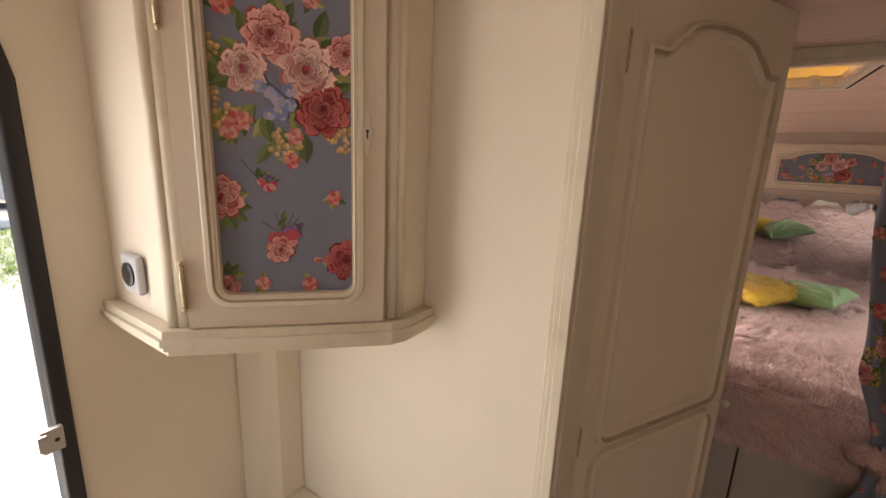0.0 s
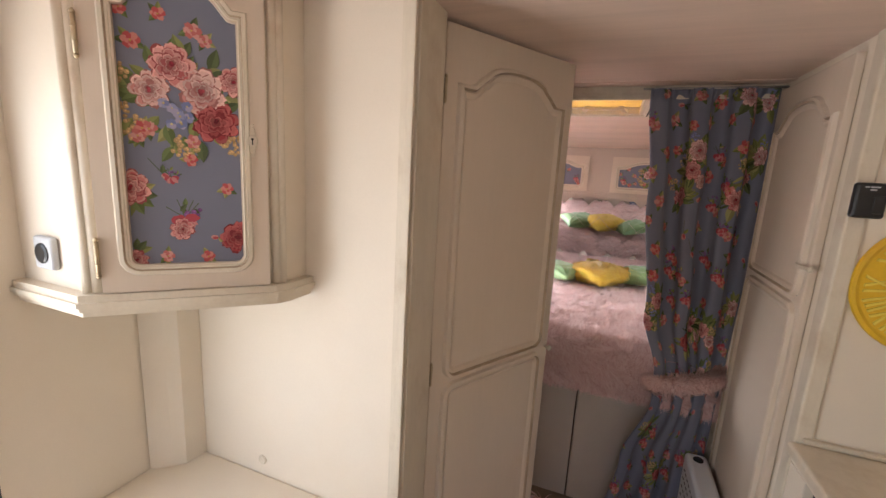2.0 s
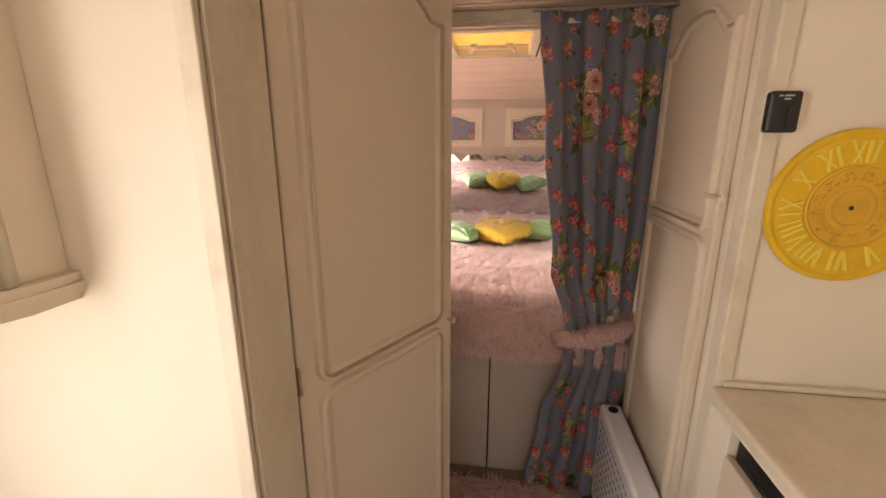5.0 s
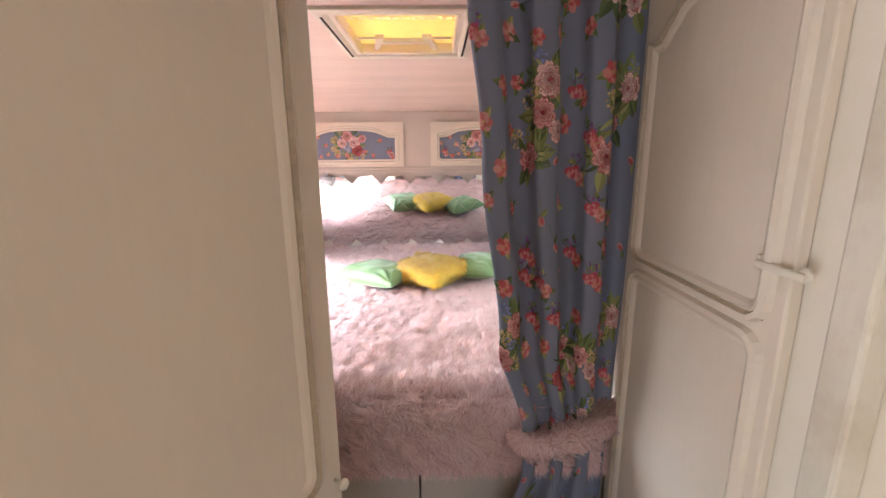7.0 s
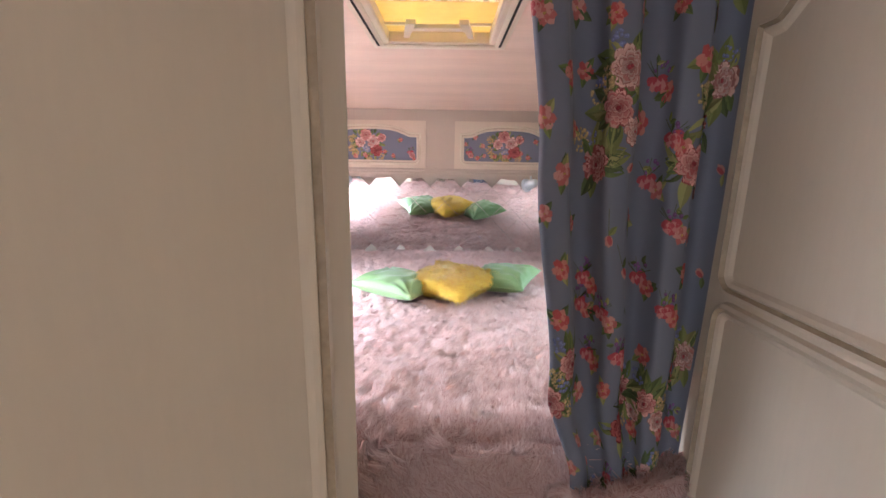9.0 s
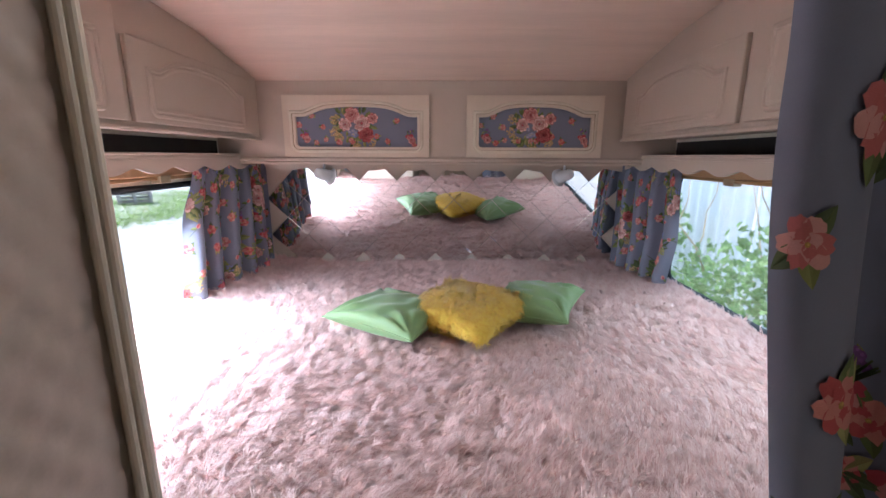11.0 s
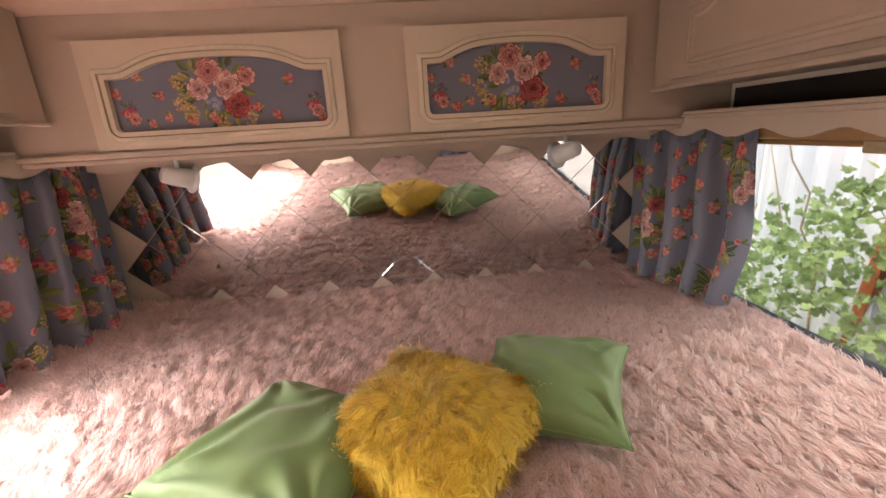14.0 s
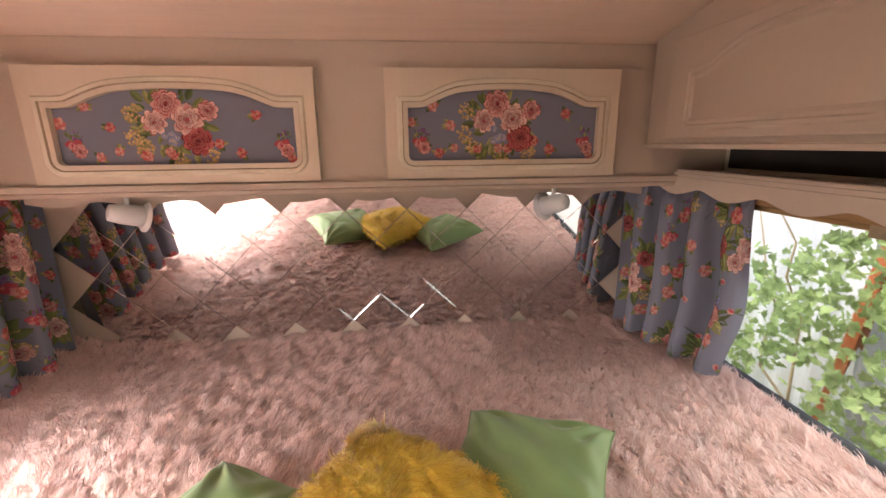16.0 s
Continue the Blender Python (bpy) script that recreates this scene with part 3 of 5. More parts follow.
structure("wall_front", box(XL, XR, YF, YF + 0.035, FZ, 1.97), LOCKP, "beige end wall at the bed's head", "wall")

HX0, HX1, HY0, HY1 = 0.085, 0.515, 2.40, 2.94
bm = bmesh.new()
for x0, x1, y0, y1 in ((XL, HX0, YB, 2.98), (HX1, XR, YB, 2.98), (HX0, HX1, YB, HY0), (HX0, HX1, HY1, 2.98)):
    box(x0, x1, y0, y1, CZ, CZ + 0.035, bm=bm)
prism([(2.98, CZ), (3.40, 1.888), (3.87, 1.797), (4.235, 1.70), (4.235, 1.76), (3.40, 1.93), (2.98, CZ + 0.035)], XL, XR, "x", bm=bm)
structure("ceiling", bm, CEIL, "peach-tinted cream wood-grain ceiling panels, sloping down at the bed's head")
bm = bmesh.new()
for y in (0.62, 2.05):
    box(XL, XR, y, y + 0.022, CZ - 0.004, CZ - 0.0005, 0.0015, bm=bm)
structure("trim_ceiling", bm, CEIL, "thin cream cover strips over ceiling joints", "trim")

# ---- partition between lounge and bedroom, left
structure("wall_partition_corner", box(XL, -0.042, 1.052, 1.203, FZ, CZ), CREAM, "cream painted partition wall with a closet behind", "wall")
bm = bmesh.new()
for k, (w, d) in enumerate(((0.030, 0.004), (0.022, 0.008), (0.012, 0.011))):
    box(-0.042 - w, -0.040 + 0.002 * k, 1.052 - d, 1.0525 - 0.0, FZ, CZ, 0.002, bm=bm)
structure("trim_door_post", bm, TRIMP, "cream fluted wooden edge trim down the partition's corner", "trim")
structure("wall_door_jamb", box(-0.0415, -0.032, 1.060, 1.206, FZ, CZ, 0.002), TRIMP, "beige painted door jamb in shade", "wall")

# quilted closet lining
bm = bmesh.new()
ny, nz = 120, 250
QY0, QY1 = 1.26, 2.235
grid = []
for i in range(ny + 1):
    col = []
    for k in range(nz + 1):
        y, z = QY0 + (QY1 - QY0) * i / ny, FZ + (CZ - FZ) * k / nz
        a, b = (y / 0.052 + z / 0.064) % 1.0, (y / 0.052 - z / 0.064) % 1.0
        pad = (math.sin(math.pi * a) * math.sin(math.pi * b)) ** 0.45
        stud = math.exp(-((min(a, 1 - a)) ** 2 + (min(b, 1 - b)) ** 2) / 0.006)
        col.append(bm.verts.new((-0.098 + 0.0055 * pad + 0.004 * stud, y, z)))
    grid.append(col)
for i in range(ny):
    for k in range(nz):
        bm.faces.new((grid[i][k], grid[i + 1][k], grid[i + 1][k + 1], grid[i][k + 1]))
structure("wall_quilted", bm, QUILT, "beige diamond-quilted vinyl wall lining with small studs", "wall", smooth=True)
structure("wall_quilted_backing", box(-0.13, -0.099, 1.226, 2.25, FZ, CZ), BEIGE, "beige partition behind the quilted lining", "wall")
structure("wall_bedroom_left", box(XL, -0.131, 2.235, 2.262, FZ, CZ), CREAM, "cream partition at the bed's foot", "wall")
bm = bmesh.new()
box(-0.13, -0.078, 2.251, 2.27, FZ, CZ, 0.004, bm=bm)
for d in (0.0, 0.012):
    cyl((-0.084 + d * 0.4, 2.244 + d, FZ), (-0.084 + d * 0.4, 2.244 + d, CZ), 0.006, n=10, bm=bm)
structure("trim_quilt_edge", bm, TRIMP, "cream reeded wooden edge strip beside the quilted lining", "trim")

# ---- wardrobe wall, right
WX = 0.94
structure("wall_clock", box(WX, XR, 1.508, 1.54, FZ, CZ), CREAM, "cream painted wardrobe end wall above the counter", "wall")
structure("wall_wardrobe_side", box(WX, WX + 0.02, 1.541, 2.20, FZ, CZ), CREAM, "cream wardrobe side facing the aisle", "wall")
structure("wall_bedroom_right", box(WX + 0.021, XR, 2.18, 2.21, FZ, CZ), CREAM, "cream partition at the bed's foot", "wall")
structure("trim_wardrobe_corner", box(WX - 0.012, WX + 0.03, 1.500, 1.552, FZ, CZ, 0.006), TRIMP, "cream rounded corner post of the wardrobe", "trim")
structure("trim_opening_post", box(0.893, WX - 0.001, 2.177, 2.199, FZ, 1.875, 0.004), TRIMP, "cream post at the side of the bedroom opening", "trim")
bm = box(-0.10, WX - 0.002, 2.13, 2.175, 1.884, CZ, 0.004)
box(-0.10, WX - 0.002, 2.122, 2.13, 1.876, 1.893, 0.003, bm=bm)
structure("trim_bedroom_header", bm, TRIMP, "beige painted header beam over the bedroom opening", "trim")

# ---------------------------------------------------------------- panelled doors


def knob(parent, x, z, label="small cream turned knob"):
    part("knob", turned([(0.004, 0.0), (0.004, 0.012), (0.009, 0.016), (0.0105, 0.021), (0.008, 0.026), (0.003, 0.028)], pose(x, -0.001, z, 90, 0, 0), 14), TRIMP, parent, label, smooth=True)


def hinge(parent, x, z, y=-0.002, h=0.055):
    bm = cyl((x, y - 0.004, z - h / 2), (x, y - 0.004, z + h / 2), 0.0042, n=10)
    for s in (-1, 1):
        turned([(0.002, 0), (0.0052, 0.002), (0.003, 0.007), (0.001, 0.009)], pose(x, y - 0.004, z + s * h / 2, 0 if s > 0 else 180, 0, 0), 10, bm)
        cyl((x, y - 0.004, z + s * h * 0.16), (x, y - 0.004, z + s * h * 0.19), 0.005, n=10, bm=bm)
    part("hinge", bm, BRASS, parent, "cream-smeared brass barrel hinge", smooth=True)


def tall_door(name, label, m, w, h, split, arch=0.07, side=0.075, foot=0.09, free=0.075):
    """A painted door with two moulded panels; its hinge edge at x = 0, front towards -y."""
    e = thing(name, label, "door", m)
    part("leaf", box(0, w, 0, 0.022, 0, h, 0.004), DOORP, e)
    up = outline(w - side - free, h - split - 0.10 - 0.035, arch, 0.018, side, split + 0.035)
    part("upper_panel", moulding(up, RAISED, glaze=(2,)), [DOORP, GLAZE], e)
    lo = outline(w - side - free, split - foot - 0.035, 0, 0.018, side, foot)
    part("lower_panel", moulding(lo, RAISED, glaze=(2,)), [DOORP, GLAZE], e)
    return e


closet_door = tall_door("closet_door", "cream painted closet door with an arched moulded panel, standing open", pose(-0.040, 1.226, FZ + 0.012, 0, 0, 61), 0.560, 1.978, 0.985)
closet_door.rotation_mode = "XYZ"
knob(closet_door, 0.542, 0.985)
for z in (1.026, 1.815):
    hinge(closet_door, 0.0, z)

wardrobe_door = tall_door("wardrobe_door", "cream painted wardrobe door with an arched moulded panel, shut", pose(WX - 0.023, 2.128, FZ + 0.02, 0, 0, -90), 0.525, 1.95, 1.285, side=0.082, free=0.052)
bm = turned([(0.011, 0.0), (0.011, 0.004), (0.008, 0.006)], pose(0.552, -0.004, 1.392, 90, 0, 0), 16)
box(0.470, 0.556, -0.016, -0.008, 1.383, 1.396, 0.003, bm=bm)
box(0.468, 0.478, -0.012, 0.0, 1.380, 1.404, 0.003, bm=bm)
part("turn_button", bm, TRIMP, wardrobe_door, "cream painted wooden turn-button catch")
bm = bmesh.new()
turned([(0.003, 0.0), (0.003, 0.0012)], pose(0.487, -0.0005, 1.326, 90, 0, 0), 10, bm)
box(0.4858, 0.4882, -0.0018, -0.0004, 1.312, 1.325, bm=bm)
for k in range(4):
    turned([(0.0016, 0.0), (0.0016, 0.001)], pose(0.487 + 0.004 * math.sin(k * 2.1), -0.0005, 1.335 + 0.009 * k if k < 2 else 1.31 - 0.009 * k + 0.02, 90, 0, 0), 8, bm)
part("keyhole", bm, BLACKP, wardrobe_door, "bare keyhole with screw holes")

# ---------------------------------------------------------------- corner cabinet
cab = thing("corner_cabinet", "cream corner wall cabinet with a rose-print fabric door", "cabinet")
body_poly = [(XL + 0.001, 0.694), (-0.606, 0.694), (-0.580, 0.728), (-0.362, 0.943), (-0.336, 0.968), (-0.336, 1.051), (XL + 0.001, 1.051)]
part("body", prism(body_poly, 1.2625, CZ - 0.002), CREAM, cab)
bm = bmesh.new()
for z0, z1, o in ((1.214, 1.226, 0.012), (1.226, 1.236, 0.020), (1.236, 1.247, 0.026), (1.247, 1.262, 0.020)):
    prism([(XL + 0.001, 0.690 - o), (-0.600 + o * 0.4, 0.690 - o), (-0.345 + o, 0.948 - o * 0.6), (-0.333 + o, 0.972), (-0.333 + o, 1.051), (XL + 0.001, 1.051)], z0, z1, bm=bm)
part("base_moulding", bm, TRIMP, cab, "cream stepped base moulding")
for p, q in (((-0.606, 0.690), (-0.578, 0.718)), ((-0.364, 0.936), (-0.331, 0.966))):
    u = Vector((q[0] - p[0], q[1] - p[1]))
    for f, r in ((0.2, 0.011), (0.62, 0.012), (0.95, 0.009)):
        c = Vector(p) + u * f
        part("post_reed", cyl((c.x, c.y, 1.263), (c.x, c.y, CZ - 0.003), r, n=12), TRIMP, cab, smooth=True)
turn = math.degrees(math.atan2(0.2285, 0.2290))
door = thing("cabinet_door", "", "", pose(-0.580, 0.7155, 1.264, 0, 0, turn))
door.parent = cab
for k in ("label", "category", "group", "kind"):
    if k in door:
        del door[k]
DW, DH = 0.321, 0.655
hole = outline(0.214, 0.563, 0.052, 0.018, 0.053, 0.056, shoulder=0.2)
part("door_frame", holed_board(rect(0, DW, 0, DH), offset_loop(hole, -0.001), 0.0, -0.018), DOORP, door)
mo = moulding(hole, [(0.022, 0.0175), (0.018, 0.023), (0.011, 0.0235), (0.008, 0.019), (0.004, 0.020), (0.0, 0.016), (-0.001, 0.004)], glaze=(2,))
part("panel_moulding", mo, [TRIMP, GLAZE], door, "cream ogee panel moulding with an arched head")
flat = prism([(p[0], p[1]) for p in offset_loop(hole, 0.004)], -0.004, -0.001, "y")
part("fabric_panel", flat, CLOTH, door, "slate-blue cotton with a large bouquet of roses")
bm = turned([(0.0105, 0.0), (0.0125, 0.003), (0.009, 0.005)], pose(0.292, -0.0175, 0.330, 90, 0, 0), 18)
for s in (-1, 1):
    for k, r in enumerate((0.008, 0.006, 0.0045)):
        turned([(r, 0.0), (r * 0.8, 0.003)], pose(0.292, -0.0175, 0.330 + s * (0.014 + 0.009 * k), 90, 0, 0), 12, bm)
part("escutcheon", bm, TRIMP, door, "ornate cream escutcheon plate", smooth=False)
bm = turned([(0.0026, 0.0), (0.0026, 0.001)], pose(0.292, -0.0226, 0.333, 90, 0, 0), 10)
box(0.2908, 0.2932, -0.0238, -0.0226, 0.321, 0.332, bm=bm)
part("keyhole", bm, BLACKP, door, "dark keyhole")
for z in (0.075, 0.50):
    hinge(door, -0.002, z, -0.019, 0.07)


def arch_top(o):
    xs = [(x, z) for x, z in o]

    def top(x):
        hi = None
        for a, b in zip(xs, xs[1:] + xs[:1]):
            if min(a[0], b[0]) - 1e-9 <= x <= max(a[0], b[0]) + 1e-9 and abs(a[0] - b[0]) > 1e-9:
                z = a[1] + (b[1] - a[1]) * (x - a[0]) / (b[0] - a[0])
                hi = z if hi is None else max(hi, z)
        return (hi if hi is not None else xs[0][1]) - 0.0006
    return top


def printed_panel(parent, hole, x0, x1, z0, pr):
    me = pr.mesh("rose_print", lambda u, v, lift: (u, -0.004 - lift, v), 0.00012, 0.0006, Within(x0 + 0.0006, x1 - 0.0006, z0 + 0.0006, arch_top(hole)))
    part("rose_print", me, PRINT, parent, "printed roses, leaves and berries")


pr = Print(3)
X0, Z0 = 0.053, 0.056
for fx, fz, kind in ((0.35, 0.90, "s"), (0.62, 0.86, "c"), (0.72, 0.83, "s"), (0.12, 0.80, "c"), (0.05, 0.90, "s"), (0.30, 0.345, "b"), (0.55, 0.40, "s"), (0.86, 0.295, "s"), (0.30, 0.03, "s"), (0.66, 0.025, "s")):
    x, z = X0 + fx * 0.214, Z0 + fz * 0.563
    if kind == "b":
        pr.bud(x, z, -0.9, 0.013)
        pr.violet(x + 0.016, z - 0.008, 0.013)
    else:
        pr.small(x, z, 0.0135 if kind == "s" else 0.017)
pr.violet(X0 + 0.47 * 0.214, Z0 + 0.18 * 0.563, 0.026)
pr.rose(X0 + 0.44 * 0.214, Z0 + 0.135 * 0.563, 0.024, "coral", 6)
pr.rose(X0 + 0.95 * 0.214, Z0 + 0.10 * 0.563, 0.036, "crimson", 6)
pr.bud(X0 + 0.76 * 0.214, Z0 + 0.10 * 0.563, 3.0, 0.011)
for k in range(5):
    pr.leaf(X0 + 0.02 * 0.214, Z0 + 0.27 * 0.563, -1.6 + k * 0.5, 0.05)
pr.rose(X0 + 0.03 * 0.214, Z0 + 0.29 * 0.563, 0.036, "coral", 6)
for k in range(3):
    pr.leaf(X0 + 0.04 * 0.214, Z0 + 0.05 * 0.563, 0.3 + k * 0.6, 0.03)
pr.rose(X0 + 0.04 * 0.214, Z0 + 0.02 * 0.563, 0.02, "coral", 6)
pr.bouquet(X0 + 0.46 * 0.214, Z0 + 0.62 * 0.563, 0.116)
printed_panel(door, hole, X0, X0 + 0.214, Z0, pr)

# light switch on the cabinet's side
sw = thing("light_switch", "square grey light switch with a round black button", "switch", pose(-0.716, 0.6935, 1.335))
part("plate", box(-0.033, 0.033, -0.015, 0.0, -0.036, 0.036, 0.007, 3), GREYP, sw)
part("button", turned([(0.022, 0.0), (0.022, 0.003), (0.018, 0.005)], pose(0, -0.0145, 0, 90, 0, 0), 28), BLACKP, sw, "round black button", smooth=False)

# boxed-in pipe, seat locker and vent
col = thing("pipe_boxing", "cream boxed-in pipe column in the corner", "column")
part("casing", prism([(XL + 0.001, 0.925), (-0.822, 0.920), (-0.775, 0.958), (-0.750, 0.985), (-0.744, 1.051), (XL + 0.001, 1.051)], 0.606, 1.2135, bevel=0.0), CREAM, col)
seat = thing("seat_locker", "cream painted seat locker, bare of cushions", "seat")
part("top", box(XL + 0.001, -0.130, 0.60, 1.0515, 0.582, 0.605, 0.006), CREAM, seat)
part("front_board", box(-0.16, -0.138, 0.61, 1.051, FZ, 0.581, 0.002), BEIGE, seat)
part("side_board", box(XL + 0.001, -0.161, 0.61, 0.63, FZ, 0.581, 0.002), BEIGE, seat)
bm = box(-0.136, -0.120, 0.60, 1.0515, 0.566, 0.612, 0.005)
part("edge_strip", bm, TRIMP, seat, "cream rounded edge strip")
cap = thing("round_wall_cap", "small round cream cable cap on the wall", "cap", pose(-0.505, 1.0515, 0.655, 90, 0, 0))
part("disc", turned([(0.015, 0.0), (0.015, 0.003), (0.011, 0.006), (0.007, 0.004)], None, 20), TRIMP, cap)

# entry door surround
seal = thing("entry_door_seal", "black rubber seal round the open entry doorway", "door seal")
bm = moulding(DOOR_OUT, [(0.004, -0.001), (0.003, 0.006), (-0.003, 0.009), (-0.012, 0.008), (-0.020, 0.009), (-0.024, 0.004), (-0.025, -0.02), (-0.025, -0.042)])
part("rubber_strip", turned_verts(bm, lambda c: (XL - c.y, c.x, c.z)), RUBBER, seal, smooth=True)
plate = thing("latch_plate", "small steel latch plate on the door frame", "latch")
bm = box(XL + 0.013, XL + 0.026, 0.545, 0.578, 1.005, 1.052, 0.003)
box(XL + 0.004, XL + 0.030, 0.540, 0.556, 1.012, 1.046, 0.003, bm=bm)
part("steel_plate", bm, METAL, plate)
part("screw", turned([(0.004, 0.0), (0.003, 0.002)], pose(XL + 0.026, 0.567, 1.028, 0, 90, 0), 10), DARK, plate)

# ---------------------------------------------------------------- kitchen side
counter = thing("kitchen_counter", "cream painted kitchen unit with an open dark drawer slot", "counter")
part("worktop", box(0.912, XR - 0.001, -1.15, 1.4995, 0.846, 0.881, 0.010, 3), TRIMP, counter, "cream painted worktop with a rounded edge")
part("upstand", box(0.945, XR - 0.001, 1.488, 1.5065, 0.882, 0.896, 0.004), TRIMP, counter)
part("carcass", box(0.955, XR - 0.001, -1.15, 1.499, FZ, 0.845), CREAM, counter)
part("top_rail", box(0.930, 0.954, -1.15, 1.499, 0.823, 0.845, 0.003), CREAM, counter)
part("end_stile", box(0.930, 0.954, 1.405, 1.499, FZ, 0.822, 0.003), CREAM, counter)
part("drawer_front", box(0.922, 0.944, 0.35, 1.398, 0.52, 0.758, 0.004), DOORP, counter)
part("drawer_tray", box(0.945, 0.954, 0.36, 1.390, 0.745, 0.822), BLACKP, counter, "black plastic drawer tray")
bm = bmesh.new()
for k in range(14):
    cyl((0.945, 0.40 + k * 0.07, 0.768), (0.945, 0.46 + k * 0.07, 0.768), 0.006, n=8, bm=bm)
part("tray_edge", bm, BLACKP, counter)
part("lower_door", box(0.926, 0.946, 0.35, 1.398, 0.02, 0.505, 0.004), DOORP, counter)

ctl = thing("heater_control", "black plastic heater control box on the wall", "control box", pose(0.960, 1.5075, 1.535))
part("case", box(-0.031, 0.031, -0.024, 0.0, -0.042, 0.042, 0.007, 3), BLACKP, ctl)
part("dial", box(0.004, 0.024, -0.0275, -0.0235, -0.030, 0.012, 0.002), BLACKP, ctl)
bm = bmesh.new()
for x0, x1, z in ((-0.016, -0.009, 0.0305), (-0.006, 0.012, 0.0305), (-0.006, 0.006, 0.024)):
    box(x0, x1, -0.0249, -0.0241, z, z + 0.0032, bm=bm)
part("lettering_bars", bm, GREYP, ctl, "pale lettering bars")

clock = thing("clock_dial", "round yellow painted wooden clock with raised Roman numerals, no pointers", "clock", pose(1.132, 1.5075, 1.335, 90, 0, 0))
part("disc", turned([(0.163, 0.0), (0.168, 0.006), (0.166, 0.014), (0.158, 0.016), (0.150, 0.0125), (0.090, 0.0125), (0.01, 0.0125)], None, 64), YELLOWP, clock, smooth=False)
part("inner_ring", turned([(0.092, 0.0125), (0.092, 0.017), (0.088, 0.019), (0.083, 0.015), (0.050, 0.0145), (0.046, 0.017), (0.040, 0.018), (0.036, 0.0145), (0.006, 0.0145)], None, 48), YELLOWO, clock, "ochre inner ring")
bm = bmesh.new()
for k in range(12):
    a = math.tau * k / 12
    for s in (-1, 1):
        c = Vector((math.cos(a + s * 0.12) * 0.066, math.sin(a + s * 0.12) * 0.066, 0.0165))
        pts = [(c.x + math.cos(a + s * (0.5 + q * 0.55)) * (0.011 - q * 0.0012), c.y + math.sin(a + s * (0.5 + q * 0.55)) * (0.011 - q * 0.0012), 0.0165) for q in range(8)]
        tube(pts, [0.0032 - 0.0002 * q for q in range(8)], 6, bm)
tagged(part("scrollwork", bm, YELLOWO, clock, "carved leafy scrollwork", smooth=True), kind="stuff")
part("spindle_hole", turned([(0.005, 0.0145), (0.005, 0.0155)], None, 14), BLACKP, clock, "dark centre hole")


def numeral_mesh(num):
    """Slender raised bars between the rings; the numeral's foot is towards the middle."""
    bm = bmesh.new()
    r0, r1, gap = 0.0955, 0.1425, 0.0125
    strokes, x = [], 0.0
    for ch in num:
        if ch == "I":
            strokes.append((x, x))
            x += gap
        elif ch == "V":
            strokes += [(x + 0.009, x), (x + 0.010, x + 0.019)]
            x += 0.019 + gap
        else:
            strokes += [(x + 0.020, x), (x, x + 0.020)]
            x += 0.020 + gap
    mid = (x - gap) / 2
    for n, (xa, xb) in enumerate(strokes):
        k0, k1 = 0.80, 1.12
        w, h = 0.0036, 0.0045 + 0.0012 * (n % 2)
        lo = [bm.verts.new(p) for p in (((xa - mid) * k0 - w * 0.85, r0, 0), ((xa - mid) * k0 + w * 0.85, r0, 0), ((xb - mid) * k1 + w * 1.1, r1, 0), ((xb - mid) * k1 - w * 1.1, r1, 0))]
        hi = [bm.verts.new(p) for p in (((xa - mid) * k0 - w * 0.55, r0 + 0.001, h), ((xa - mid) * k0 + w * 0.55, r0 + 0.001, h), ((xb - mid) * k1 + w * 0.8, r1 - 0.001, h), ((xb - mid) * k1 - w * 0.8, r1 - 0.001, h))]
        bm.faces.new(hi)
        bm.faces.new(lo[::-1])
        for i in range(4):
            j = (i + 1) % 4
            bm.faces.new((lo[i], lo[j], hi[j], hi[i]))
    return bm


for k, num in enumerate(("XII", "I", "II", "III", "IV", "V", "VI", "VII", "VIII", "IX", "X", "XI")):
    o = part("numeral", numeral_mesh(num), YELLOWL, clock, "pale yellow raised Roman numeral" if k == 0 else "")
    o.matrix_local = Matrix.Translation((0, 0, 0.0123)) @ Matrix.Rotation(-math.tau * k / 12, 4, "Z")

heater = thing("convector_heater", "white enamel convector heater standing against the wardrobe door", "heater")
HXa, HXb, HYa, HYb, HZ = 0.815, 0.900, 1.47, 2.09, 0.42
part("casing", box(HXa, HXb, HYa, HYb, FZ + 0.03, HZ, 0.018, 4), WHITEP, heater, smooth=False)
bm = bmesh.new()
for row in range(9):
    for k in range(16):
        y, z = HYa + 0.06 + k * 0.033, HZ - 0.06 - row * 0.038
        box(HXa - 0.0012, HXa + 0.002, y, y + 0.017, z, z + 0.0045, bm=bm)
tagged(part("grille_slots", bm, DARK, heater, "rows of dark grille slots"), kind="stuff")
part("end_cap", box(HXa - 0.002, HXb + 0.002, HYa - 0.012, HYa + 0.03, FZ + 0.03, HZ + 0.004, 0.014, 4), WHITEP, heater)
part("dial", turned([(0.022, 0.0), (0.022, 0.006), (0.018, 0.010), (0.006, 0.010)], pose((HXa + HXb) / 2, HYa + 0.055, HZ - 0.001), 24), GREYP, heater, "pale grey round dial")
part("far_dial", turned([(0.020, 0.0), (0.019, 0.006), (0.006, 0.007)], pose((HXa + HXb) / 2, HYb - 0.05, HZ - 0.001), 20), BLACKP, heater, "black vent cap")
for y in (HYa + 0.09, HYb - 0.09):
    part("foot", box(HXa - 0.02, HXb + 0.012, y - 0.015, y + 0.015, FZ, FZ + 0.032, 0.006), BLACKP, heater, "black plastic foot")

